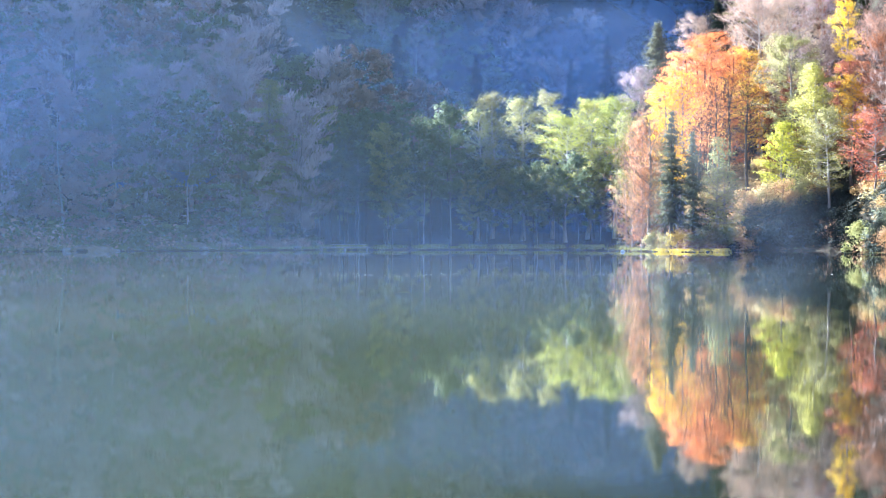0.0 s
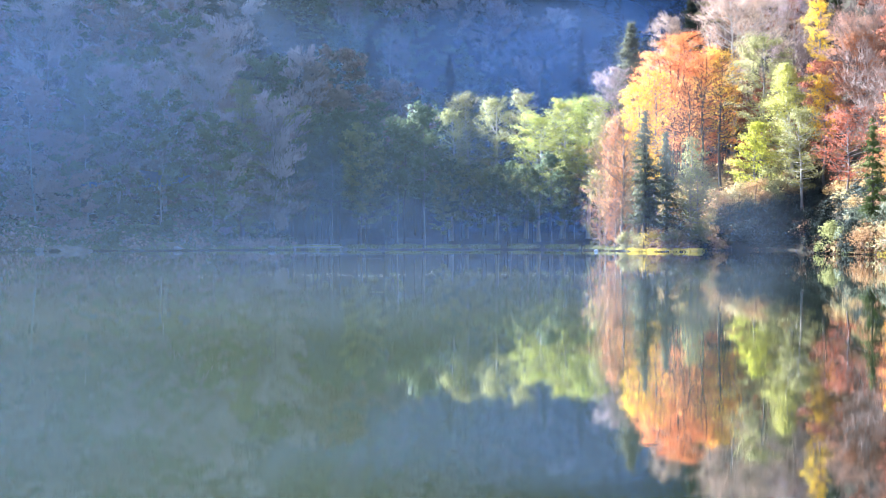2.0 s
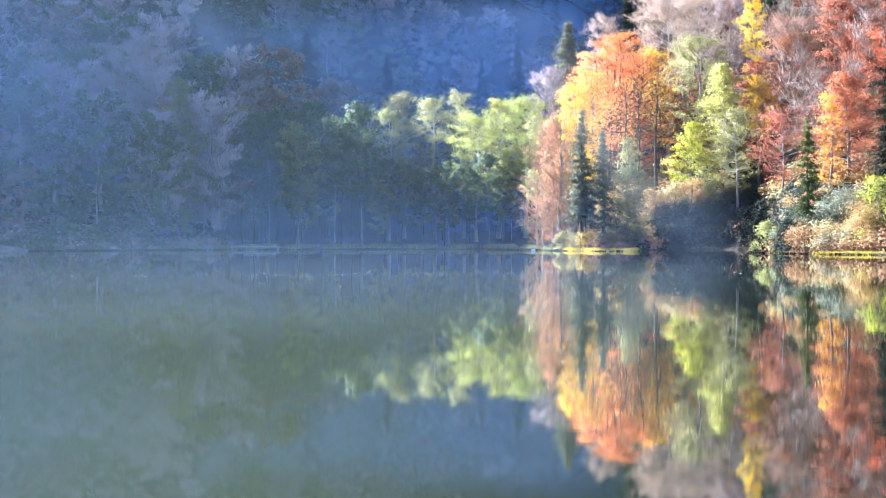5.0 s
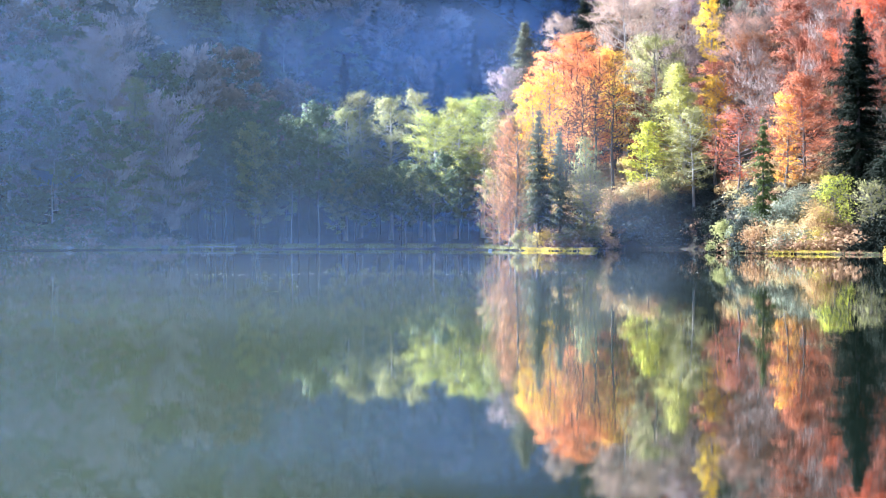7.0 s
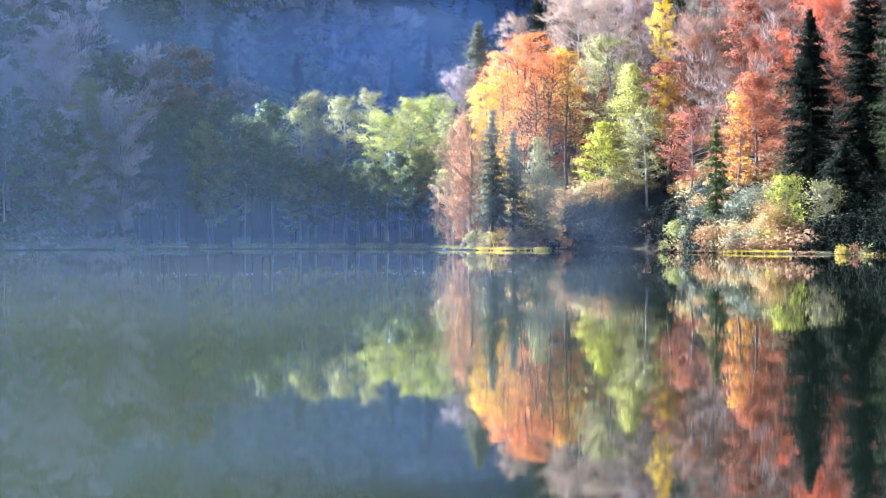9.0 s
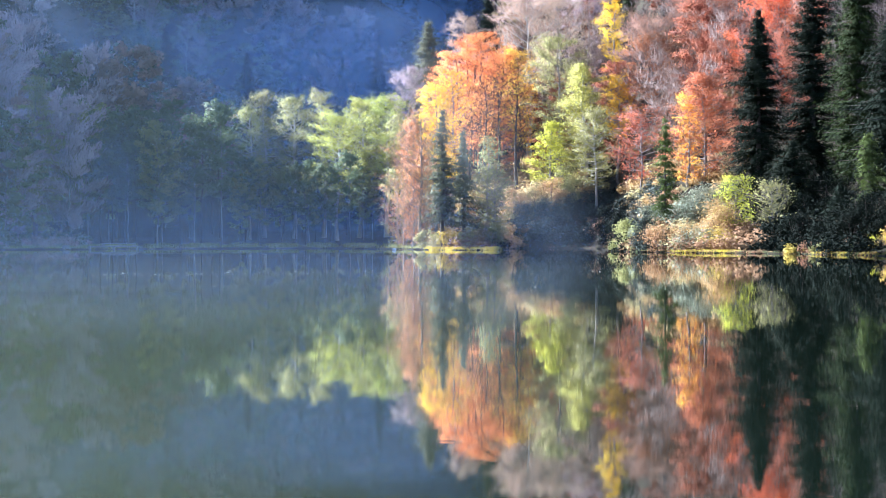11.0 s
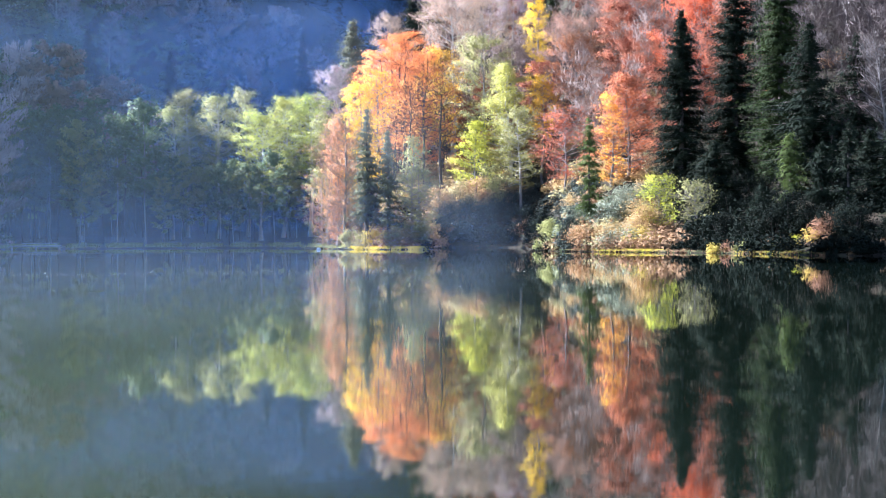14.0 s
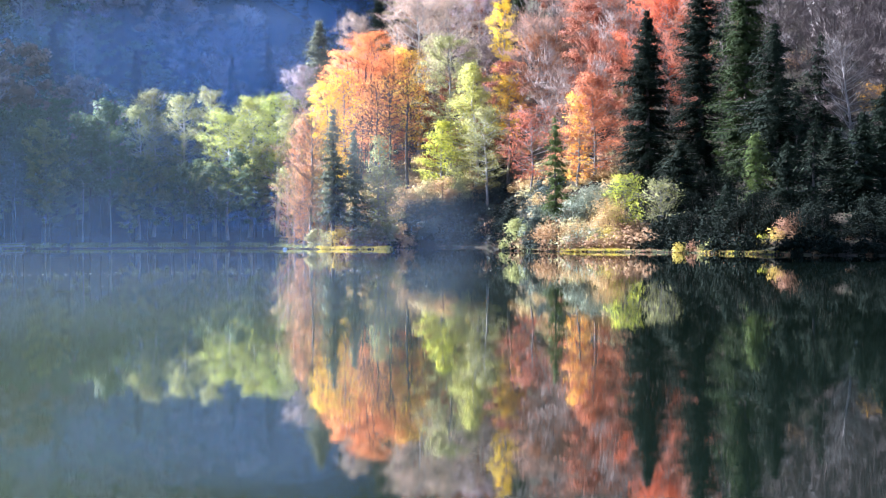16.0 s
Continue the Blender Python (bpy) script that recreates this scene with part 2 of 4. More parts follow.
def leaves(soup, rng, at, length, width, along=None, up=0.6, normal=None, out=None, own=0.45):
    """A pointed leaf at each point; along: its direction; up: how much it faces the sky; out: the way from the heart of the
    crown, to which its shading leans, so that clumps read as rounded masses; own: how much of its own facing stays."""
    n = len(at)
    if along is None:
        along = rng.normal(size=(n, 3))
        along[:, 2] *= 0.5
    along = unit(along)
    nor = rng.normal(size=(n, 3)) if normal is None else normal + rng.normal(size=(n, 3)) * 0.45
    nor[:, 2] += up
    side = unit(np.cross(nor, along))
    facing = np.cross(side, along)
    if out is None:
        out = np.zeros((n, 3))
        out[:, 2] = 1
    turned = np.sum(facing * out, axis=1, keepdims=True) < 0
    side, facing = np.where(turned, -side, side), np.where(turned, -facing, facing)
    size = rng.uniform(0.7, 1.3, (n, 1))
    a, b = along * length * 0.55 * size, side * width * 0.55 * size
    v = np.stack([at - a * 0.7 - b, at - a * 0.7 + b, at + a], axis=1).reshape(-1, 3)
    soup.add(v, np.arange(3 * n).reshape(-1, 3), np.repeat(unit(unit(out) + own * facing), 3, axis=0))


SHAPES = {
    "dome": lambda s: np.sqrt(np.clip(1 - (1.05 * s - 0.15) ** 2 / 0.85, 0.02, 1)) * (0.75 + 0.25 * np.clip(s * 4, 0, 1)),
    "oval": lambda s: np.sqrt(np.clip(1 - (2 * s - 0.9) ** 2 / 1.25, 0.03, 1)),
    "cone": lambda s: np.clip(1.05 - s, 0.08, 1) ** 0.75 * (0.6 + 0.4 * np.clip(s * 5, 0, 1)),
    "fan": lambda s: 0.35 + 0.65 * np.sin(np.pi * np.clip(s * 0.85 + 0.12, 0, 1)),
}


def broadleaf(seed, height, width, base=0.35, shape="oval", limbs=42, density=250, leaf=(0.16, 0.105), twiggy=False, own=0.45, rise=0.0, lean=0.0, stems=1, girth=1.0, gap=0.2):
    """A broadleaved tree: trunk, limbs, boughs and twigs as wood; leaves, or with twiggy the bare twigs' mass, as crown."""
    rng = np.random.default_rng(seed)
    wood, crown = Soup(), Soup()
    form = SHAPES[shape]
    for stem in range(stems):
        off = np.zeros(3) if stem == 0 else np.array([math.cos(stem * 2.4), math.sin(stem * 2.4), 0]) * width * 0.31 * math.sqrt(stem / stems)
        top = height * 0.95 * math.sqrt(max(0.3, 1 - (2.1 * np.hypot(*off[:2]) / width) ** 2))
        wide = width if stems == 1 else width * 0.5
        s = np.linspace(0, 1, 9)
        line = np.zeros((9, 3))
        line[:, 2] = s * top
        wob = np.cumsum(rng.normal(0, 0.012 * height, (9, 2)), axis=0) * 0.6
        line[:, :2] = wob - wob[0] + off[:2] * (0.55 + 0.45 * s[:, None]) + np.array([lean, 0]) * (s[:, None] ** 1.3) * height
        r0 = (0.012 * height + 0.02) * girth * (0.8 if stems > 1 else 1)
        rad = r0 * (1 - 0.9 * s) * (1 + 0.5 * np.exp(-s * 25))
        tubes(wood, line[:-1], line[1:], rad[:-1], rad[1:], 7)
        n = limbs if stems == 1 else max(8, limbs * 2 // (stems + 1))
        at = base + (1 - base) * (np.arange(n) + rng.uniform(0, 1, n)) / n * 0.97
        t = (at - base) / (1 - base)
        foot = np.stack([np.interp(at, s, line[:, k]) for k in range(3)], axis=1)
        foot[:, 2] -= height * 0.05 * (1 - t)
        az = np.arange(n) * 2.4 + rng.normal(0, 0.4, n)
        reach = wide / 2 * form(t) * rng.uniform(0.72, 1.08, n)
        up = (0.25 + 0.9 * t + rise) + rng.normal(0, 0.12, n)
        flat = np.stack([np.cos(az), np.sin(az), np.zeros(n)], axis=1)
        tip = foot + flat * reach[:, None] + np.array([0, 0, 1]) * (reach * up * 0.75)[:, None]
        tip[:, 2] = np.minimum(tip[:, 2], height * rng.uniform(0.93, 1.0, n))
        mid = (foot + tip) / 2 + rng.normal(0, 0.04, (n, 3)) * reach[:, None] - np.array([0, 0, 0.08]) * reach[:, None]
        lr = np.interp(at, s, rad) * 0.45 + 0.01
        tubes(wood, foot, mid, lr, lr * 0.65, 4)
        tubes(wood, mid, tip, lr * 0.65, lr * 0.2, 4)
        m = 9
        f = rng.uniform(0.25, 1.0, (n, m, 1))
        start = np.where(f < 0.5, foot[:, None] + (mid - foot)[:, None] * f * 2, mid[:, None] + (tip - mid)[:, None] * (f * 2 - 1))
        way = unit(tip - foot)[:, None] + rng.normal(0, 0.65, (n, m, 3)) * np.array([1, 1, 1 if twiggy else 0.8]) + np.array([0, 0, 0.25 if twiggy else 0.15])
        length = (reach[:, None, None] * 0.38 + 0.25) * rng.uniform(0.5, 1.4, (n, m, 1))
        end = start + unit(way) * length
        start, end, way = start.reshape(-1, 3), end.reshape(-1, 3), unit(way).reshape(-1, 3)
        keep = rng.uniform(size=len(start)) > gap
        start, end, way = start[keep], end[keep], way[keep]
        br = np.full(len(start), 0.010 * girth + 0.0012 * height)
        tubes(wood, start, end, br, br * 0.4, 3)
        area = height * (1 - base) * wide * 0.72
        total = int(area * density)
        pick = rng.integers(0, len(start), total)
        along = rng.uniform(0.15, 1.15, (total, 1))
        spread = 0.16 + 0.022 * wide
        spot = start[pick] + (end - start)[pick] * along + rng.normal(0, 1, (total, 3)) * np.array([spread, spread, spread * 0.5])
        heart = np.array([off[0], off[1], height * (0.9 * base + 0.1 + 0.45 * (1 - base))])
        out = unit((spot - heart) / np.array([wide, wide, height * (1 - base)]) ** 2)
        out = out + 0.5 * unit(spot - (start + end)[pick] / 2) + np.array([0, 0, 0.2])
        if twiggy:
            to = way[pick] + rng.normal(0, 0.5, (total, 3)) + np.array([0, 0, 0.5])
            leaves(crown, rng, spot, leaf[0], leaf[1], along=to, up=0.0, out=out, own=own + 0.15)
        else:
            leaves(crown, rng, spot, leaf[0], leaf[1], out=out, own=own)
    fit_to(wood, crown, height, width)
    return wood.mesh("wood", True), crown.mesh("crown")


def fit_to(wood, crown, height, width):
    """Stretch wood and crown together so that the crown has the wanted spread and top."""
    v, _ = crown.arrays()
    mid = np.median(v[:, :2], axis=0) * 0.5
    have = np.mean([np.subtract(*np.percentile(v[:, k], [97.5, 2.5])) for k in (0, 1)])
    k, top = width / have, height / np.percentile(v[:, 2], 99.7)
    for soup in (wood, crown):
        for a in soup.verts:
            if soup is crown:
                hub = np.repeat(a.reshape(-1, 3, 3).mean(axis=1), 3, axis=0)
                own = a - hub
                a[:] = hub
            lift = np.clip(a[:, 2:3] / height, 0, 1)
            a[:, :2] = (a[:, :2] - mid * lift) * (1 + (k - 1) * np.clip(lift * 4, 0, 1))
            a[:, 2] *= top
            if soup is crown:
                a += own * leaf_growth(k)


def leaf_growth(k):
    """How far leaves grow where a crown is spread by k: enough to keep it closed."""
    return max(1.0, k) ** 0.4


def spruce(seed, height, width, base=0.06, density=1.0):
    """A spruce: a straight trunk, whorls of drooping boughs and hanging sprays of needles."""
    rng = np.random.default_rng(seed)
    wood, crown = Soup(), Soup()
    s = np.linspace(0, 1, 7)
    line = np.zeros((7, 3))
    line[:, 2] = s * height
    line[:, :2] = np.cumsum(rng.normal(0, 0.004 * height, (7, 2)), axis=0)
    rad = (0.011 * height + 0.03) * (1 - 0.96 * s)
    tubes(wood, line[:-1], line[1:], rad[:-1], rad[1:], 7)
    n = int(height / 0.5 * 8 * density)
    whorls = max(8, int(height / 0.85))
    level = rng.integers(0, whorls, n)
    at = base + (1 - base) * np.clip((level + rng.normal(0.5, 0.17, n)) / whorls, 0, 1) ** 0.95 * 0.99
    t = (at - base) / (1 - base)
    az = rng.uniform(0, 2 * np.pi, n)
    lump = rng.uniform(0.8, 1.15, whorls)[level] * (1 + 0.22 * np.sin(az * 2 + level * 2.1 + seed))
    reach = (width / 2 * (1 - t) ** 0.68 * (0.6 + 0.45 * np.clip(t * 6, 0, 1)) * rng.uniform(0.6, 1.2, n) * lump) + 0.10
    foot = np.stack([np.interp(at, s, line[:, k]) for k in range(3)], axis=1)
    flat = np.stack([np.cos(az), np.sin(az), np.zeros(n)], axis=1)
    drop = (0.45 - 0.95 * t) * reach
    mid = foot + flat * (reach * 0.55)[:, None] - np.array([0, 0, 1]) * (drop * 0.6)[:, None]
    tip = foot + flat * reach[:, None] - np.array([0, 0, 1]) * (drop * 0.72)[:, None]
    br = 0.012 + 0.012 * reach
    tubes(wood, foot, mid, br, br * 0.6, 3)
    tubes(wood, mid, tip, br * 0.6, br * 0.15, 3)
    per = np.maximum(4, (reach * 25 * density).astype(int))
    who = np.repeat(np.arange(n), per)
    f = rng.uniform(0.12, 1.0, len(who))[:, None]
    spot = np.where(f < 0.55, foot[who] + (mid - foot)[who] * f / 0.55, mid[who] + (tip - mid)[who] * (f - 0.55) / 0.45)
    side = np.cross(flat[who], [0, 0, 1.0]) * rng.choice([-1, 1], len(who))[:, None]
    way = flat[who] * 0.7 + side * rng.uniform(0.2, 1.0, (len(who), 1)) + np.array([0, 0, -1]) * rng.uniform(0.3, 1.4, (len(who), 1))
    size = 0.32 + 0.3 * (1 - t[who])[:, None]
    spot = spot + unit(way) * size * 0.4 + rng.normal(0, 1, spot.shape) * np.array([0.12, 0.12, 0.3])
    leaves(crown, rng, spot, 0.26, 0.06, along=way, up=0.3, out=flat[who] + np.array([0, 0, 0.1]), own=0.8)
    inner = foot[who] + (mid - foot)[who] * rng.uniform(0.1, 1.2, (len(who), 1)) + rng.normal(0, 0.1, spot.shape)
    leaves(crown, rng, inner, 0.38, 0.12, along=way, up=0.8, out=flat[who], own=0.7)
    v, _ = crown.arrays()
    low = v[(v[:, 2] > height * 0.12) & (v[:, 2] < height * 0.4)]
    k = width / np.mean([np.subtract(*np.percentile(low[:, q], [98, 2])) for q in (0, 1)])
    for soup in (wood, crown):
        for a in soup.verts:
            a[:, :2] *= 1 + (k - 1) * np.clip((height - a[:, 2:3]) / (0.25 * height), 0, 1)
    return wood.mesh("wood", True), crown.mesh("crown")


def shrub(seed, width, height, density=230, leaf=(0.16, 0.10), clumps=30, depth=0.8):
    """A dense shrub: stems from the ground and rounded clumps of leaves with gaps."""
    rng = np.random.default_rng(seed)
    wood, crown = Soup(), Soup()
    a = rng.uniform(0, 2 * np.pi, clumps)
    r = np.sqrt(rng.uniform(0, 1, clumps)) * 0.40
    c = np.stack([np.cos(a) * r * width, np.sin(a) * r * width * depth, height * rng.uniform(0.12, 0.86, clumps) * (1 - 1.1 * r ** 2 * 2.2)], axis=1)
    c[:, 2] = np.maximum(c[:, 2], 0.15 * height)
    size = rng.uniform(0.12, 0.22, clumps) * min(width, height * 1.6)
    foot = c * np.array([0.25, 0.25, 0])
    mid = (foot + c) / 2 + rng.normal(0, 0.05, (clumps, 3)) * width
    sr = np.full(clumps, 0.012 + 0.008 * height)
    tubes(wood, foot, mid, sr, sr * 0.7, 4)
    tubes(wood, mid, c, sr * 0.7, sr * 0.3, 4)
    total = int(width * height * density)
    pick = rng.integers(0, clumps, total)
    d = unit(rng.normal(size=(total, 3)))
    spot = c[pick] + d * (size[pick] * rng.uniform(0.1, 1.7, total) ** 0.7)[:, None] * np.array([1.1, 1.0, 0.85])
    spot[:, 2] = np.maximum(spot[:, 2], 0.02)
    leaves(crown, rng, spot, leaf[0], leaf[1], normal=d * 0.8, up=0.35, out=d + np.array([0, 0, 0.3]), own=0.5)
    return wood.mesh("stems", True), crown.mesh("foliage")


# ---- the lie of the land ----
SHORE_AT = [-180, -90, -55, -25, -12.6, -8, -5, 0, 3.5, 5.5, 6.3, 8.2, 8.55, 9.2, 11.3, 11.8, 12.5, 14.1, 16.5, 18.2, 19.8, 22.4, 30, 55, 90, 180]
SHORE_R = [70, 80, 130, 215, 232, 236, 240, 243, 242, 230, 222, 219, 233, 238, 238, 205, 200, 194, 188, 180, 172, 168, 150, 110, 80, 70]
RISE_AT, RISE_R = [0, 5.5, 7, 8.5, 11.5, 13, 16.5, 19.8, 22.4, 30, 55], [245, 238, 226, 234, 226, 200, 189, 173, 168, 150, 110]
FOOT_U, FOOT_S = [0, 131, 160, 196, 250, 300, 400], [190, 203, 200, 202, 226, 222, 200]
EDGE_U, EDGE_S = [0, 115, 140, 150, 165, 172, 182, 189, 195, 198, 201, 220, 235, 241, 246, 255, 265, 280, 300, 320, 370, 450], [84, 84, 28, -50, -50, 46, 53, 64, 76, 86, 100, 102, 105, 101, 96, 88, 72, 50, 26, 6, -15, -30]


def smooth(x, a, b):
    t = np.clip((x - a) / (b - a), 0, 1)
    return t * t * (3 - 2 * t)


def wobble(x, y, size):
    return (np.sin(x / size * 1.7 + 1.3 * np.sin(y / size)) + np.sin(y / size * 2.1 + 1.7 * np.sin(x / size * 0.8 + 2)) + 0.5 * np.sin((x - y) / size * 3.7)) / 2.5


def ground(x, y):
    """Height of the land: lake bed, shore, the shaded mountain beyond the lake, and the sunny wooded slope."""
    x, y = np.asarray(x, float), np.asarray(y, float)
    r, at = np.hypot(x, y), np.degrees(np.arctan2(x, y))
    d = r - np.interp(at, SHORE_AT, SHORE_R) + 0.8 * wobble(x, y, 3.0)
    low = np.where(d < 0, -1.6 * smooth(-d, -0.3, 5), 0.16 * smooth(d, -0.1, 0.35) + 0.03 * np.clip(d, 0, 60))
    s, u = (y - x) * 0.7071, (x + y) * 0.7071
    hill = 0.95 * (s - np.interp(u, FOOT_U, FOOT_S) + 4 * wobble(x, y, 14))
    across, along = x * math.cos(radians(SUN_AZ)) - y * math.sin(radians(SUN_AZ)), x * math.sin(radians(SUN_AZ)) + y * math.cos(radians(SUN_AZ))
    edge = np.interp(across, EDGE_U, EDGE_S)
    crest = math.tan(radians(SUN_EL)) * (along - edge) - 20 * (1 - smooth(along - edge, 170, 245)) + 1.0 * wobble(x, y, 23)
    crest = np.where(along > edge + 400, math.tan(radians(SUN_EL)) * 400 - 0.2 * (along - edge - 400), crest)
    hill = np.minimum(hill, crest)
    e = r - np.interp(at, RISE_AT, RISE_R) + 3 * wobble(x, y, 9)
    slope = np.clip(0.24 * (e - 1), 0, 12) + np.clip(0.62 * (e - 54), 0, 90)
    slope = slope * smooth(at - 0.02 * np.clip(r - 235, 0, 200), 4.5, 8.0) * (1 - smooth(at, 70, 110)) * smooth(d, 0, 5)
    back = np.clip((r - 120) * 0.2, 0, 60) * smooth(np.abs(at), 60, 110)
    land = np.maximum(np.maximum(low + np.clip(hill, 0, None) * smooth(d, 0, 8), low + slope), np.where(d > 0, back, -50))
    here = 1.05 * smooth(6 - y + 0.6 * wobble(x, y, 2), 0, 4) * (r < 75) - 0.02
    return np.where((y < 8) & (r < 75), np.maximum(land, here - 1.6 * (y > 6.5)), land)


def steps(*pieces):
    return np.unique(np.concatenate([np.arange(*p) for p in pieces]))


gx = steps((-900, -340, 40), (-340, -120, 8), (-120, 130, 2.5), (130, 901, 40))
gy = steps((-300, -20, 20), (-20, 20, 1.5), (20, 150, 10), (150, 290, 1.6), (290, 480, 5), (480, 1001, 30))
mx, my = np.meshgrid(gx, gy)
cells = np.arange(len(gy) * len(gx)).reshape(len(gy), len(gx))
quads = np.stack([cells[:-1, :-1], cells[:-1, 1:], cells[1:, 1:], cells[1:, :-1]], axis=-1).reshape(-1, 4)
land = new("ground", quads_mesh("ground", np.stack([mx, my, ground(mx, my)], axis=-1).reshape(-1, 3), quads, True))
land.data.materials[0] = SOIL
tagged(land, "brown leaf-strewn forest floor rising from the lake shore", "ground", kind="structure")

wx, wy = np.meshgrid(np.linspace(-260, 260, 27), np.linspace(-80, 300, 20))
cells = np.arange(27 * 20).reshape(20, 27)
quads = np.stack([cells[:-1, :-1], cells[:-1, 1:], cells[1:, 1:], cells[1:, :-1]], axis=-1).reshape(-1, 4)
lake = new("water", quads_mesh("water", np.stack([wx, wy, wx * 0], axis=-1).reshape(-1, 3), quads, True))
lake.data.materials[0] = WATER
tagged(lake, "still green lake water mirroring the autumn woods", "water", kind="structure")


# ---- placing things ----
def part(name, mesh, material, parent, label=""):
    ob = new(name, mesh)
    if not mesh.materials:
        mesh.materials.append(None)
    ob.material_slots[0].link = "OBJECT"
    ob.material_slots[0].material = material
    ob.parent = parent
    return tagged(ob, label)


def plant(name, meshes, bark, foliage, x, y, label, category="tree", group="", turn=0.0, size=(1, 1, 1), sink=0.15, inner="crown", z=None):
    """A tree or shrub whose wood and foliage are parts of one thing, rooted in the ground."""
    base = new(name)
    base.empty_display_size = 0.5
    at = float(ground(x, y)) - sink if z is None else z
    base.matrix_basis = Matrix.LocRotScale((x, y, at), Euler((0, 0, turn)), size)
    part("trunk" if inner == "crown" else "stem", meshes[0], bark, base)
    part(inner, meshes[1], foliage, base)
    return tagged(base, label, category, group)


def mist(name, share, corners, top, low, high, side, label, scale=3.0, rise=None, tint=(0.40, 0.58, 1.0), sway=1.5):
    """A bank of thin mist that stands over the water along a line of points."""
    line = np.array(corners, float)
    k = np.linspace(0, len(line) - 1, 40)
    px, py = np.interp(k, range(len(line)), line[:, 0]), np.interp(k, range(len(line)), line[:, 1])
    h = np.linspace(0.02, top, 14)
    v = np.stack([np.repeat(px[None], 14, 0), py[None] + sway * np.sin(k * 3)[None] + 0.02 * h[:, None], np.repeat(h[:, None], 40, 1)], axis=-1).reshape(-1, 3)
    c = np.arange(14 * 40).reshape(14, 40)
    f = np.stack([c[:-1, :-1], c[:-1, 1:], c[1:, 1:], c[1:, :-1]], axis=-1).reshape(-1, 4)
    ob = new(name, quads_mesh(name, v, f, True))
    ob.data.materials[0] = mist_material(name, share, low, high, side, scale, rise, tint)
    return tagged(ob, label, "mist", kind="stuff")


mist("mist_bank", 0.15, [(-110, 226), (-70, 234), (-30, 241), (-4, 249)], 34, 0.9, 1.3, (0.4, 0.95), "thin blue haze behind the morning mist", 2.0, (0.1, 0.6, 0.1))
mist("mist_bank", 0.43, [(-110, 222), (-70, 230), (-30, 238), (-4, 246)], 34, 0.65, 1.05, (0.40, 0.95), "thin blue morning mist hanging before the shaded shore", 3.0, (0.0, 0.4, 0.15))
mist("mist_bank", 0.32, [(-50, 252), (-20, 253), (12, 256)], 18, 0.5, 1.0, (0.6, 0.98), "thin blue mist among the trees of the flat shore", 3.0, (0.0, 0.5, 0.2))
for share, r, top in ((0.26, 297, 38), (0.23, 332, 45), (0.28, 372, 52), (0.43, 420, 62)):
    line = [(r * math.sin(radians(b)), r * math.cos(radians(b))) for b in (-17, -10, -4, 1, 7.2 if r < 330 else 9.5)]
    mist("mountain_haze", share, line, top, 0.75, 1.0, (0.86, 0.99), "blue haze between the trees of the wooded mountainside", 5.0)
near = [(-8, 15), (-4, 16), (0, 16.5), (4, 17), (8, 17.5)]
mist("lake_mist", 0.026, near, 6, 0.9, 1.5, (0.38, 0.68), "thin blue sunlit mist over the near water", 1.5, (0.34, 0.43, 0.0), (0.66, 0.86, 0.98), 0.0)
mist("lake_mist", 0.043, [(px, py - 1.2) for px, py in near], 2.6, 0.7, 1.0, (0.4, 0.8), "thin greenish mist low over the near water", 1.5, None, (0.74, 0.88, 0.56), 0.0)
mist("veil_of_mist", 0.05, [(-6, 199), (12, 202), (24, 205), (34, 205), (46, 200)], 27, 0.2, 1.0, (0.5, 1.0), "thin sunlit mist drifting before the wooded point", 4.0, None, (0.84, 0.88, 0.93))
mist("low_mist", 0.052, [(-24, 200), (20, 206), (43, 207)], 10, 0.1, 1.0, (0.82, 1.0), "thin low mist at the mouth of the cove", 6.0, None, (0.55, 0.7, 0.95))
mist("low_mist", 0.028, [(-34, 78), (-12, 80), (19, 84)], 2.6, 0.1, 1.0, (0.75, 1.0), "low blue-grey mist drifting on the open lake", 4.0, None, (0.66, 0.76, 0.86), 0.5)
mist("low_mist", 0.14, [(-90, 150), (-30, 165), (10, 177), (42, 184)], 7, 0.0, 1.0, (0.7, 1.0), "low white mist lying on the lake", 6.0)


def along_shore(start, end, count, depth, seed, near=0.1):
    g = np.random.default_rng(seed)
    a = g.uniform(start, end, count)
    a = a[np.sin(a * 11 + seed) + 0.8 * np.sin(a * 5.3 + 2 * seed) + 0.6 * np.sin(a * 23) + g.normal(0, 0.5, count) > -0.1]
    count = len(a)
    r = np.interp(a, SHORE_AT, SHORE_R) + near + depth * g.uniform(0, 1, count) ** 1.5
    return [(q * math.sin(radians(p)), q * math.cos(radians(p))) for p, q in zip(a, r)]


# ---- far woods on the mountain ----
def woods(name, prototype, spots, sizes, material, label, seed):
    """Many far trees of one kind as one mass."""
    rng = np.random.default_rng(seed)
    clouds, faces, facing, count = [], [], [], 0
    for (x, y), size in zip(spots, sizes):
        v, f, nor = prototype[rng.integers(len(prototype))]
        a = rng.uniform(0, 2 * np.pi)
        turn = np.array([[math.cos(a), -math.sin(a), 0], [math.sin(a), math.cos(a), 0], [0, 0, 1]])
        clouds.append(v @ turn.T * size * np.array([1, 1, rng.uniform(0.85, 1.2)]) + np.array([x, y, float(ground(x, y)) - 0.3]))
        facing.append(nor @ turn.T)
        faces.append(f + count)
        count += len(v)
    ob = new(name, quads_mesh(name, np.concatenate(clouds), np.concatenate(faces), False, np.concatenate(facing)))
    ob.data.materials[0] = material
    return tagged(ob, label, "woodland", kind="stuff")


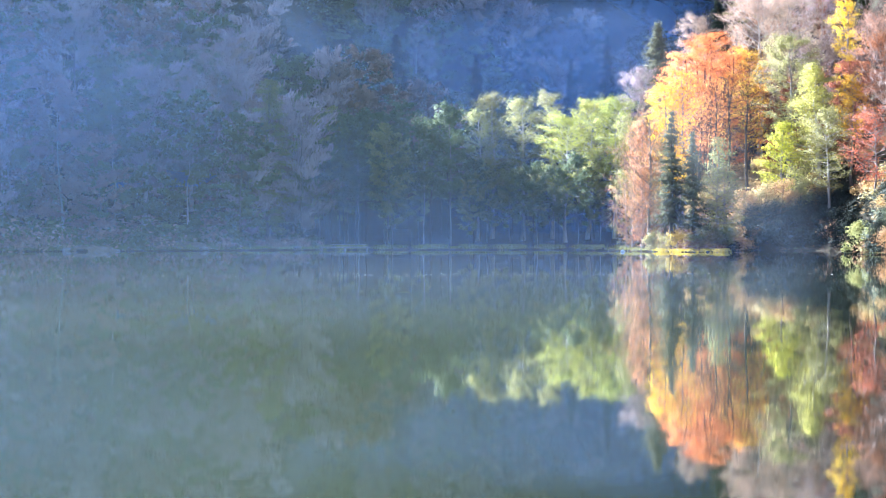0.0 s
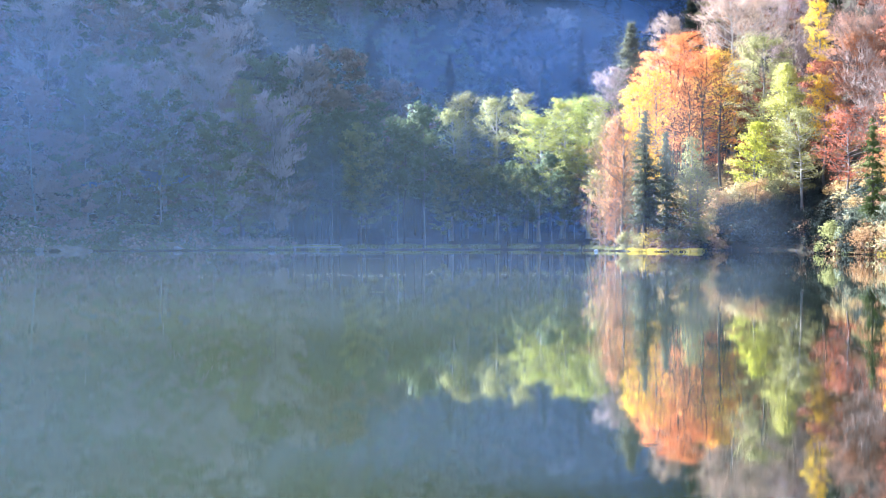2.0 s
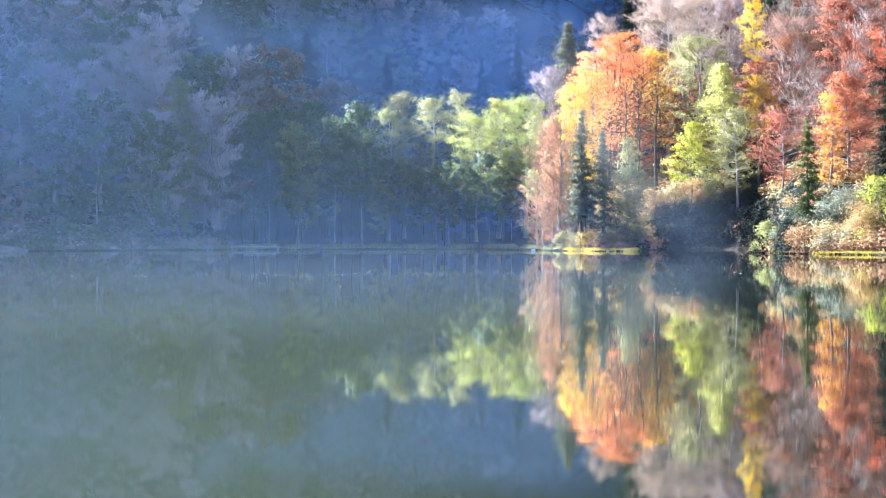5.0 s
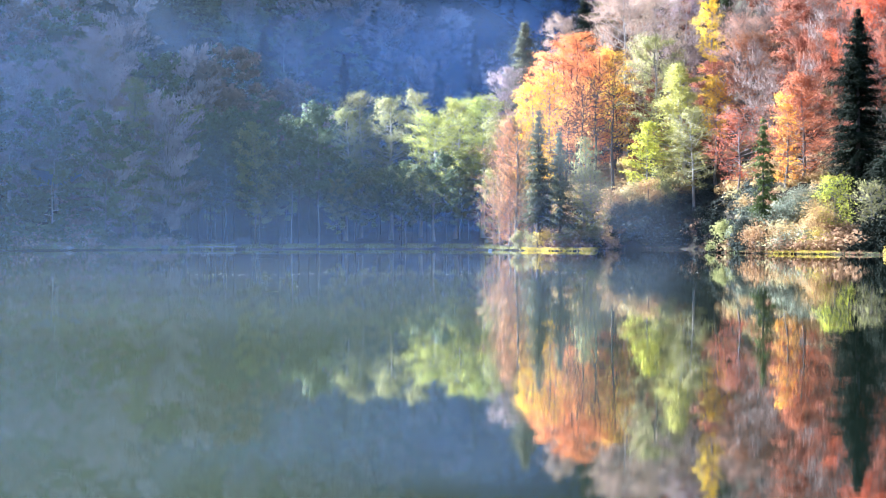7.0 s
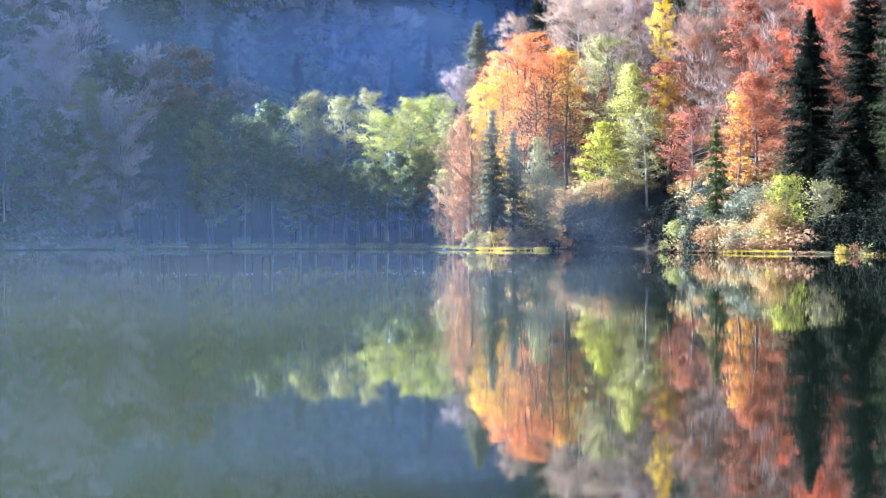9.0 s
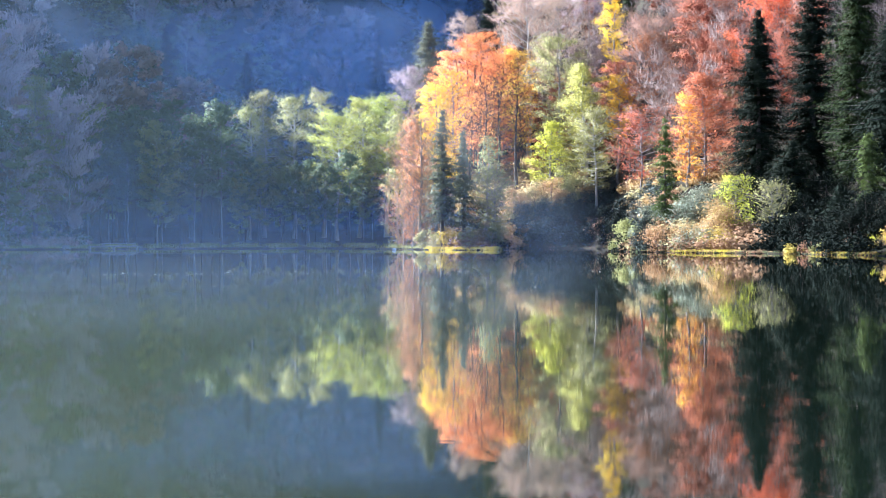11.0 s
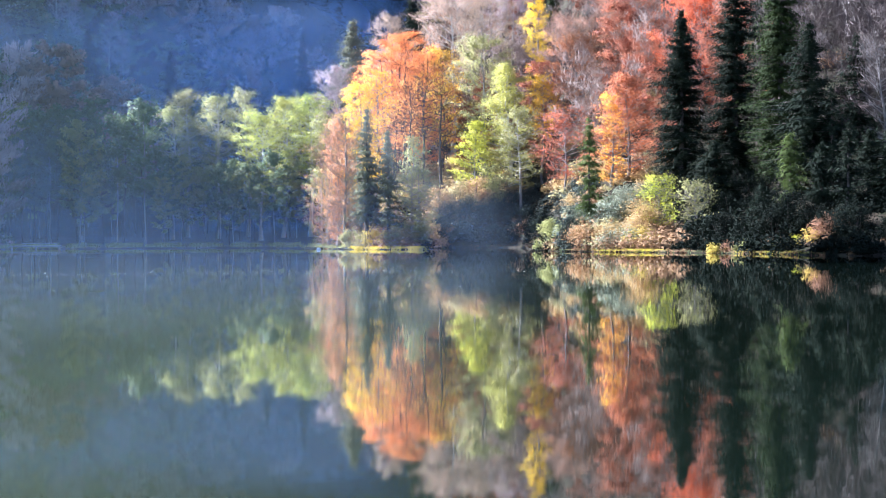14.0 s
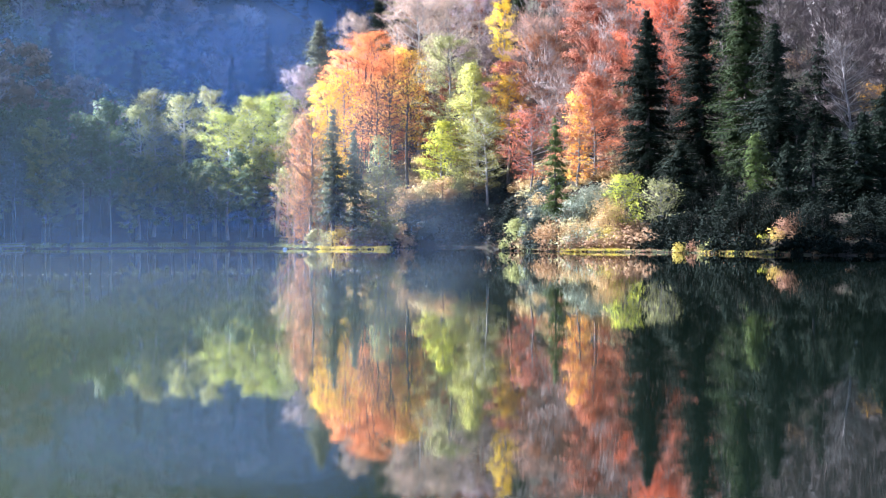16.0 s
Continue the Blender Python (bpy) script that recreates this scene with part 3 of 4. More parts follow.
def arrays_of(me):
    v = np.empty(len(me.vertices) * 3, np.float32)
    me.vertices.foreach_get("co", v)
    f = np.empty(len(me.loops), np.int32)
    me.loops.foreach_get("vertex_index", f)
    nor = np.empty(len(me.vertices) * 3, np.float32)
    me.attributes["custom_normal"].data.foreach_get("vector", nor)
    return v.reshape(-1, 3), f.reshape(len(me.polygons), -1), nor.reshape(-1, 3)


def at_range(bearing, r):
    return r * math.sin(radians(bearing)), r * math.cos(radians(bearing))


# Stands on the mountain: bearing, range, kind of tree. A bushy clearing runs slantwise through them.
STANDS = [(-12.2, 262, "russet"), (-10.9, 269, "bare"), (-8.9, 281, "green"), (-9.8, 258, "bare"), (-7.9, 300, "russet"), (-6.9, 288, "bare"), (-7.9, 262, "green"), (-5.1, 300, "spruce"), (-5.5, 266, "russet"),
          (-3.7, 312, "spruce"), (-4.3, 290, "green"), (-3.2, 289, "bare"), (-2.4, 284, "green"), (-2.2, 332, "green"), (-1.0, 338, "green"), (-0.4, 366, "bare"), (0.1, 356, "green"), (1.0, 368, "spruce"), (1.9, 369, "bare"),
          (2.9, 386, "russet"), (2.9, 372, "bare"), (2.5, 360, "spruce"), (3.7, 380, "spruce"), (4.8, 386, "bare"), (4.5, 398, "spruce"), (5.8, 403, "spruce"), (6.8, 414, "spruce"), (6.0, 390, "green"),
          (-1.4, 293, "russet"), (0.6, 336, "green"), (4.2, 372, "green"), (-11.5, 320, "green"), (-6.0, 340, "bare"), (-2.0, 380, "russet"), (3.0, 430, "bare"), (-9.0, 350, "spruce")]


def shade_height(x, y):
    """How high above the ground the mountain's shadow reaches."""
    across, along = x * math.cos(radians(SUN_AZ)) - y * math.sin(radians(SUN_AZ)), x * math.sin(radians(SUN_AZ)) + y * math.cos(radians(SUN_AZ))
    return math.tan(radians(SUN_EL)) * (along - float(np.interp(across, EDGE_U, EDGE_S))) - float(ground(x, y))


def in_clearing(bearing, r):
    return -2.9 < bearing < 1.2 and 318 < r < 357


rng = np.random.default_rng(7)
spots = []
for _ in range(9000):
    b, r = rng.uniform(-14.5, 10.5), rng.uniform(262, 480)
    p = np.array(at_range(b, r))
    s, u = (p[1] - p[0]) * 0.7071, (p[0] + p[1]) * 0.7071
    if float(ground(*p)) < 0.15 * r - 2 and s > np.interp(u, FOOT_U, FOOT_S) + 6 and (b < 6 or r > 330) and not in_clearing(b, r):
        if all((p[0] - q[0]) ** 2 + (p[1] - q[1]) ** 2 > 34 for q in spots):
            spots.append(p)
    if len(spots) > 700:
        break
spots = np.array(spots)
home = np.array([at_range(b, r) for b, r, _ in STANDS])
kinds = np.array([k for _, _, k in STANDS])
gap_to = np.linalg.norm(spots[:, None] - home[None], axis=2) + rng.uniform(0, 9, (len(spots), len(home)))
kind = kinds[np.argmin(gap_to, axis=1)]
far_bare = [arrays_of(broadleaf(900 + k, 17, 8.5, 0.25, "oval", 16, 44, (0.9, 0.2), True, 0.0)[1]) for k in range(3)]
far_leaf = [arrays_of(broadleaf(910 + k, 16, 8, 0.2, "oval", 16, 52, (0.62, 0.46), own=0.05)[1]) for k in range(3)]
far_spruce = [arrays_of(spruce(920 + k, 21, 6.5, 0.05, 0.26)[1]) for k in range(2)]
tallest = np.array([shade_height(*p) for p in spots]) / 23
bulk = np.minimum(rng.uniform(0.65, 1.05, len(spots)), np.where(kind == "spruce", tallest, tallest * 1.15))
kind = np.where(bulk < 0.35, "none", kind)
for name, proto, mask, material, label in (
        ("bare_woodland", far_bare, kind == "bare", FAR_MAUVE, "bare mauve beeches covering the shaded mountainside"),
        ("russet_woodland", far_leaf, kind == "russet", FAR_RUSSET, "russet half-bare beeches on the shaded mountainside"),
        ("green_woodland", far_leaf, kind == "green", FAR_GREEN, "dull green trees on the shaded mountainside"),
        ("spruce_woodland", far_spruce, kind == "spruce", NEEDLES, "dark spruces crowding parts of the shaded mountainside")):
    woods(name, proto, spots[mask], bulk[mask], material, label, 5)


rng = np.random.default_rng(11)
spots = []
for _ in range(6000):
    b, r = radians(rng.uniform(6.8, 24.5)), rng.uniform(0, 1)
    rise = float(np.interp(math.degrees(b), RISE_AT, RISE_R))
    r = rise + 36 + 80 * r
    p = np.array([r * math.sin(b), r * math.cos(b)])
    if all((p[0] - q[0]) ** 2 + (p[1] - q[1]) ** 2 > 17 for q in spots):
        spots.append(p)
    if len(spots) > 200:
        break
spots = np.array(spots)
kind = rng.uniform(size=len(spots)) + 0.3 * wobble(spots[:, 0], spots[:, 1], 9)
across = np.degrees(np.arctan2(spots[:, 0], spots[:, 1]))
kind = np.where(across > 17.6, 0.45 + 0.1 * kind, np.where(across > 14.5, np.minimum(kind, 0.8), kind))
bulk = rng.uniform(0.6, 1.0, len(spots))
near_bare = [arrays_of(broadleaf(930 + k, 17, 8, 0.2, "fan", 16, 23, (0.9, 0.055), True, rise=0.3)[1]) for k in range(3)]
near_leaf = [arrays_of(broadleaf(940 + k, 16, 7.5, 0.2, "oval", 16, 110, (0.24, 0.16))[1]) for k in range(3)]
for name, proto, mask, material, label in (
        ("pinkish_woodland", near_bare, kind < 0.4, DUSKY, "pinkish bare beeches crowding the sunny slope"),
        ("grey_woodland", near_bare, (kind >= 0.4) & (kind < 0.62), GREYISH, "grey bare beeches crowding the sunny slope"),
        ("red_woodland", near_bare + near_leaf[:2], (kind >= 0.62) & (kind < 0.85), RED, "rust-red beeches among bare ones on the sunny slope"),
        ("green_undergrowth", near_leaf, kind >= 0.85, SAGE, "grey-green trees among bare ones on the sunny slope")):
    woods(name, proto, spots[mask], bulk[mask], material, label, 9)

spots, bulk = [], []
for _ in range(600):
    b = radians(rng.uniform(6.6, 24))
    edge = float(np.interp(math.degrees(b), SHORE_AT, SHORE_R))
    r = edge + 1.2 + 80 * rng.uniform() ** 1.7
    spots.append((r * math.sin(b), r * math.cos(b)))
    bulk.append(rng.uniform(0.5, 1.25))
spots, bulk = np.array(spots), np.array(bulk)
kind = rng.uniform(size=len(spots)) + 0.35 * wobble(spots[:, 0], spots[:, 1], 7) - 0.6 * (np.degrees(np.arctan2(spots[:, 0], spots[:, 1])) > 15.6)
bearing = np.degrees(np.arctan2(spots[:, 0], spots[:, 1]))
kind = np.where((bearing > 12) & (bearing < 15.2), np.where(kind < 0.4, 2.0, 1.0), kind)
low_green = [arrays_of(shrub(950 + k, 3.2, 1.8, 66, (0.26, 0.165), 20)[1]) for k in range(3)]
far_green = [arrays_of(shrub(955 + k, 3.2, 1.8, 34, (0.4, 0.26), 18)[1]) for k in range(3)]
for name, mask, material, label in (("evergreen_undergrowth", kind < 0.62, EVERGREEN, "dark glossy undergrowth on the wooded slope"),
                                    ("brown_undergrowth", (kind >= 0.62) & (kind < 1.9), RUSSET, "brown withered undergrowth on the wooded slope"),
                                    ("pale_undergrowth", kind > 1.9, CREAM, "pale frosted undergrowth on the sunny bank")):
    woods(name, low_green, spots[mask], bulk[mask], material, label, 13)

ridge = [at_range(b, r) for b, r in zip(rng.uniform(-2.9, 1.2, 90), rng.uniform(349, 358, 90))]
woods("ridge_undergrowth", far_green, np.array(ridge), rng.uniform(0.8, 1.5, 90), CREAM, "pale shrubs along the edge of the hazy clearing", 43)
dell = [at_range(b, r) for b, r in zip(rng.uniform(-2.9, 1.2, 150), rng.uniform(318, 350, 150))]
woods("dell_undergrowth", far_green, np.array(dell), rng.uniform(1.2, 2.6, 150), FAR_GREEN, "dull green shrubs filling the hazy clearing", 47)

spots, bulk = [], []
for _ in range(420):
    b = radians(rng.uniform(-15, -3.6))
    edge = float(np.interp(math.degrees(b), SHORE_AT, SHORE_R))
    r = edge + 2.5 + 26 * rng.uniform() ** 1.3
    spots.append((r * math.sin(b), r * math.cos(b)))
    bulk.append(rng.uniform(0.7, 1.9) * (1.0 if b < radians(-5.5) else 0.5))
spots, bulk = np.array(spots), np.array(bulk)
kind = rng.uniform(size=len(spots)) + 0.4 * wobble(spots[:, 0], spots[:, 1], 8)
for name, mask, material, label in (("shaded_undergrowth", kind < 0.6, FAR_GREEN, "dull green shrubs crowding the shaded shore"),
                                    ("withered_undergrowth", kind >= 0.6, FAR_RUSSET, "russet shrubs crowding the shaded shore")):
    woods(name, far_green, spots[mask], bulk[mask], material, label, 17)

spots, bulk = [], []
for _ in range(380):
    b = radians(rng.uniform(8.8, 13.2))
    r = float(np.interp(math.degrees(b), SHORE_AT, SHORE_R)) + 1.5 + 34 * rng.uniform() ** 1.2
    spots.append((r * math.sin(b), r * math.cos(b)))
    bulk.append(rng.uniform(0.5, 0.9))
copper = []
for _ in range(70):
    b, r = radians(rng.uniform(7.0, 9.6)), rng.uniform(246, 272)
    copper.append((r * math.sin(b), r * math.cos(b)))
woods("copper_undergrowth", low_green, np.array(copper), rng.uniform(0.9, 1.7, 70), PEACH, "copper-brown undergrowth below the orange grove", 29)
pale = []
for _ in range(64):
    b = radians(rng.uniform(11.9, 15.0))
    r = float(np.interp(math.degrees(b), SHORE_AT, SHORE_R)) + rng.uniform(7, 42)
    pale.append((r * math.sin(b), r * math.cos(b)))
woods("withered_bracken", low_green, np.array(pale), rng.uniform(0.6, 1.1, 64), PEACH, "peach-brown bracken on the sunny bank", 37)
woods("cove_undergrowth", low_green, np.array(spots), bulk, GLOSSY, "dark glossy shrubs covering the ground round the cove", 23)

spots = np.array([p for p in along_shore(8.0, 25.0, 520, 9.0, 41, 0.2) if not 12 < math.degrees(math.atan2(*p)) < 15.2])
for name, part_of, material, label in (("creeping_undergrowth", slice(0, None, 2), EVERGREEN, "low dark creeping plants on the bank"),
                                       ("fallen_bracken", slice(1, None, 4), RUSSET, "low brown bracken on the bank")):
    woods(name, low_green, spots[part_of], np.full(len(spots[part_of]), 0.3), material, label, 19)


# ---- trees and shrubs: x, y, height of the top, width ----
SEED = iter(range(100, 1000))


def leafy(x, y, top, width, shape, base, name, bark, foliage, label, **more):
    h = top - float(ground(x, y)) + 0.15
    plant(name, broadleaf(next(SEED), h, width, base, shape, **more), bark, foliage, x, y, label)


def bare(x, y, top, width, shape, base, name, bark, foliage, label, density=230, **more):
    h = top - float(ground(x, y)) + 0.15
    plant(name, broadleaf(next(SEED), h, width, base, shape, density=density, leaf=(0.42, 0.022), twiggy=True, rise=0.35, **more), bark, foliage, x, y, label)


def needled(x, y, top, width, base, name, bark, foliage, label, density=1.0):
    h = top - float(ground(x, y)) + 0.15
    plant(name, spruce(next(SEED), h, width, base, density), bark, foliage, x, y, label)


def bushy(x, y, top, width, clumps, name, bark, foliage, label):
    z = float(ground(x, y)) - 0.1
    plant(name, shrub(next(SEED), width, max(top - z, 0.5), clumps=clumps), bark, foliage, x, y, label, "shrub", inner="foliage")


leafy(4.7, 268.0, 18.9, 4.7, "oval", 0.42, "alder", PALE_BARK, SAGE, "slender alder with pale grey-green leaves lit at the top")
leafy(6.9, 275.9, 21.7, 4.7, "oval", 0.42, "alder", PALE_BARK, SAGE, "slender alder with pale grey-green leaves lit at the top")
leafy(10.9, 269.8, 20.6, 5.1, "oval", 0.42, "alder", PALE_BARK, SAGE, "slender alder with pale grey-green leaves lit at the top")
leafy(15.2, 274.6, 21.8, 3.9, "oval", 0.42, "alder", PALE_BARK, SAGE, "slender alder with pale grey-green leaves lit at the top")
leafy(16.2, 261.5, 18.2, 6.7, "oval", 0.42, "alder", PALE_BARK, WILLOW, "slender alder with yellow-green leaves lit at the top")
leafy(19.7, 269.3, 20.5, 6.2, "oval", 0.42, "alder", PALE_BARK, WILLOW, "slender alder with yellow-green leaves lit at the top")
leafy(23.2, 267.0, 20.5, 6.7, "oval", 0.42, "alder", PALE_BARK, WILLOW, "slender alder with yellow-green leaves lit at the top")
leafy(25.0, 260.8, 17.5, 4.5, "oval", 0.42, "alder", PALE_BARK, SAGE, "slender alder with pale grey-green leaves lit at the top")
bare(26.6, 268.7, 24.6, 5.6, "oval", 0.3, "bare_beech", GREY_BARK, MAUVE, "leafless mauve beech tree behind the sunny slope")
needled(30.6, 283.4, 32.4, 10.2, 0.06, "spruce", DARK_BARK, GREY_NEEDLES, "lone grey-green spruce rising over the golden trees")
leafy(29.4, 244.0, 22.0, 4.2, "oval", 0.4, "beech", GREY_BARK, GOLD, "golden-yellow beech at the edge of the grove", density=150)
leafy(27.3, 241.5, 20.2, 4.3, "oval", 0.25, "beech", GREY_BARK, GOLD, "golden-yellow beech at the edge of the grove")
leafy(21.9, 235.0, 9.7, 3.4, "oval", 0.1, "birch", PALE_BARK, SAGE, "half-bare birch at the water", density=130)
leafy(40.7, 262.9, 26.6, 4.6, "oval", 0.3, "beech", DARK_BARK, AMBER, "amber beech beside the orange grove", density=130)
needled(25.8, 221.8, 15.9, 3.9, 0.2, "spruce", DARK_BARK, GREY_NEEDLES, "greyish spruce standing at the shore", density=0.75)
needled(28.2, 222.7, 13.6, 3.2, 0.2, "spruce", DARK_BARK, GREY_NEEDLES, "greyish spruce standing at the shore", density=0.75)
leafy(31.4, 226.8, 13.0, 4.2, "cone", 0.1, "alder", GREY_BARK, SAGE, "grey-green alder at the shore", density=150)
leafy(32.3, 225.7, 9.4, 3.9, "oval", 0.1, "alder", GREY_BARK, SAGE, "low grey-green alder at the shore")
needled(39.8, 285.2, 37.6, 5.1, 0.05, "spruce", DARK_BARK, NEEDLES, "tall dark spruce on the upper slope")
bare(35.3, 273.7, 32.3, 5.9, "oval", 0.3, "bare_beech", GREY_BARK, PINKISH, "pinkish half-bare beech on the upper slope")
bare(44.0, 274.5, 35.5, 8.7, "fan", 0.3, "bare_beech", PALE_BARK, PINKISH, "tall bare beech with pale upright branches")
bare(49.0, 280.8, 36.6, 9.0, "fan", 0.3, "bare_beech", GREY_BARK, PINKISH, "tall bare beech with pale upright branches")
leafy(44.5, 251.1, 27.2, 6.7, "oval", 0.25, "alder", GREY_BARK, SAGE, "tall thin-leaved grey-green alder")
leafy(42.2, 246.4, 15.9, 4.6, "cone", 0.28, "maple", GREY_BARK, LIME, "small bright lime-green maple")
leafy(46.7, 245.6, 23.1, 5.6, "cone", 0.3, "alder", PALE_BARK, WILLOW, "tall alder with yellow-green leaves and pale trunk")
leafy(47.2, 241.4, 17.4, 4.9, "oval", 0.3, "alder", PALE_BARK, SAGE, "grey-green alder with a pale trunk")
leafy(54.5, 266.5, 34.5, 3.6, "oval", 0.2, "beech", GREY_BARK, GOLD, "narrow golden beech beside a spruce")
needled(58.8, 275.8, 36.8, 5.3, 0.05, "spruce", DARK_BARK, GREEN_NEEDLES, "tall spruce behind the golden beech")
leafy(50.6, 244.8, 21.8, 3.1, "oval", 0.5, "beech", GREY_BARK, GOLD, "small golden beech on the slope")
bare(54.6, 284.8, 37.5, 7.5, "fan", 0.3, "bare_beech", GREY_BARK, MAUVE, "bare mauve beech on the upper slope")
bare(58.5, 255.4, 30.9, 9.7, "fan", 0.3, "bare_beech", GREY_BARK, ROSE, "reddish nearly bare beech")
leafy(56.6, 251.7, 27.6, 7.4, "oval", 0.2, "beech", GREY_BARK, RED, "rust-red beech thinning at the top")
leafy(49.7, 226.6, 16.5, 6.0, "oval", 0.25, "beech", GREY_BARK, FLAME, "orange-red beech above the shore shrubs", density=120)
needled(47.0, 202.6, 14.1, 3.2, 0.05, "spruce", DARK_BARK, MOSSY_NEEDLES, "small moss-green spruce above pale shrubs", density=0.65)
leafy(54.9, 217.2, 19.8, 7.0, "cone", 0.12, "beech", GREY_BARK, FLAME, "coral-red beech with layered branches")
leafy(52.6, 216.0, 17.6, 2.9, "oval", 0.1, "beech", GREY_BARK, AMBER, "slim amber beech beside the coral-red one", density=150)
leafy(65.0, 253.8, 33.1, 9.7, "oval", 0.2, "beech", GREY_BARK, RED, "tall rust-red half-bare beech")
bare(65.6, 267.1, 35.4, 8.6, "fan", 0.3, "bare_beech", GREY_BARK, ROSE, "bare reddish beech on the upper slope")
leafy(68.8, 235.1, 32.0, 9.8, "oval", 0.2, "beech", GREY_BARK, ORANGE, "orange beech high on the slope")
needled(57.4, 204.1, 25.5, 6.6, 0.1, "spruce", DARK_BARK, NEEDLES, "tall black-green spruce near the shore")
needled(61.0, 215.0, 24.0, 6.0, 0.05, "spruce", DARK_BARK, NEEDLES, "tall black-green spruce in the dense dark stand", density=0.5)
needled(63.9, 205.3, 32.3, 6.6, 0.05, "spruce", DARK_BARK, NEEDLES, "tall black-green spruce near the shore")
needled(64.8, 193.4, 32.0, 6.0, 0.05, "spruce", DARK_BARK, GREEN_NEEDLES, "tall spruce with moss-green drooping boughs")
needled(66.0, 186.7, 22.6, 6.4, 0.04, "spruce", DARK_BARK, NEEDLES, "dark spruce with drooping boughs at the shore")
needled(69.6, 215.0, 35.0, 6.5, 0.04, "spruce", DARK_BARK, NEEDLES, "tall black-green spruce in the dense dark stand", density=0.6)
needled(63.2, 185.5, 11.6, 4.2, 0.02, "spruce", DARK_BARK, MOSSY_NEEDLES, "young moss-green spruce at the shore", density=0.8)
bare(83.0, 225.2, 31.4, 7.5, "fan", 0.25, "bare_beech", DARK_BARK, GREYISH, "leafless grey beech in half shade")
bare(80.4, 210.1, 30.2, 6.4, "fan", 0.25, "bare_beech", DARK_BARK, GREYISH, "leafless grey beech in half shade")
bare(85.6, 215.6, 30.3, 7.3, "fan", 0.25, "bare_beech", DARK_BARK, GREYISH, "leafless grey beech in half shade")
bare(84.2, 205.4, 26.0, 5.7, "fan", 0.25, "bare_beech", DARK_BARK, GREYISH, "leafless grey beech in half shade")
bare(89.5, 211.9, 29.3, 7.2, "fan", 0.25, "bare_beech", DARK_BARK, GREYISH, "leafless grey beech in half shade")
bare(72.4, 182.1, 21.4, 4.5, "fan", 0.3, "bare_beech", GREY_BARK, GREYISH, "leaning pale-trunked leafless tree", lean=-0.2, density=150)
leafy(81.2, 199.1, 17.7, 3.1, "oval", 0.5, "beech", GREY_BARK, GOLD, "small yellow beech in half shade")
bushy(26.5, 221.4, 3.3, 3.2, 10, "shrub", DARK_BARK, GRASS, "yellow shrub on the sunny grass point")
bushy(31.1, 220.3, 4.5, 2.5, 12, "shrub", DARK_BARK, SAGE, "grey-green shrub at the water")
bushy(37.0, 241.6, 8.3, 4.3, 22, "shrub", DARK_BARK, PEACH, "peach-coloured shrub on the slope")
bushy(39.1, 242.4, 9.2, 4.6, 22, "shrub", DARK_BARK, CREAM, "pale cream-leaved shrub on the slope")
bushy(41.6, 242.9, 10.2, 4.3, 22, "shrub", DARK_BARK, PEACH, "peach-coloured shrub on the slope")
bushy(44.0, 243.9, 11.3, 4.4, 22, "shrub", DARK_BARK, CREAM, "pale cream-leaved shrub on the slope")
bushy(46.2, 244.2, 12.0, 3.6, 22, "shrub", DARK_BARK, PEACH, "peach-coloured shrub on the slope")
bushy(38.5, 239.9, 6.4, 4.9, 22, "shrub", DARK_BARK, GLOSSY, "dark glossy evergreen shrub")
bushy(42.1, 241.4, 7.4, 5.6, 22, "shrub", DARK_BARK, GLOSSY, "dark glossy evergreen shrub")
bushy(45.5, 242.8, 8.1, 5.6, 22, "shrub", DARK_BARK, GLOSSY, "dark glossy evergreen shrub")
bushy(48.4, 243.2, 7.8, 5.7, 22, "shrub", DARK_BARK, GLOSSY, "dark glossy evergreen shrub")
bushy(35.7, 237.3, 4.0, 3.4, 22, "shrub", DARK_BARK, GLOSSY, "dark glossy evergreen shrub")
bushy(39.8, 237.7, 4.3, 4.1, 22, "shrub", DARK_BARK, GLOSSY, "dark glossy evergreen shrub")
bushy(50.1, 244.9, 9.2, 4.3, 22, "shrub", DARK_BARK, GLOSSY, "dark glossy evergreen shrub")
bushy(43.7, 198.3, 5.2, 2.9, 22, "shrub", DARK_BARK, GLOSSY, "dark glossy evergreen shrub at the water")
bushy(42.9, 200.2, 3.5, 2.3, 22, "shrub", DARK_BARK, SAGE, "grey-green shrub at the water")
bushy(44.9, 195.9, 3.1, 4.0, 22, "shrub", DARK_BARK, PEACH, "peach-coloured shrub on the bank")
bushy(48.0, 200.3, 4.8, 4.5, 22, "shrub", DARK_BARK, SILVER, "silvery glossy evergreen shrub on the bank")
bushy(50.2, 200.8, 6.6, 5.0, 22, "shrub", DARK_BARK, SILVER, "silvery glossy evergreen shrub on the bank")
bushy(48.9, 204.0, 5.2, 3.6, 22, "shrub", DARK_BARK, SILVER, "silvery glossy evergreen shrub on the bank")
bushy(50.4, 206.0, 6.6, 4.2, 22, "shrub", DARK_BARK, SILVER, "silvery glossy evergreen shrub on the bank")
bushy(52.4, 206.4, 7.6, 4.4, 22, "shrub", DARK_BARK, SILVER, "silvery glossy evergreen shrub on the bank")
bushy(54.2, 206.2, 8.4, 4.4, 22, "shrub", DARK_BARK, GLOSSY, "dark glossy evergreen shrub on the bank")
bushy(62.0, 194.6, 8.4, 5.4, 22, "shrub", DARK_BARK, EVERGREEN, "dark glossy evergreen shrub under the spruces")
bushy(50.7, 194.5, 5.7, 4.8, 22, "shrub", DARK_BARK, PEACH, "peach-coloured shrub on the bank")
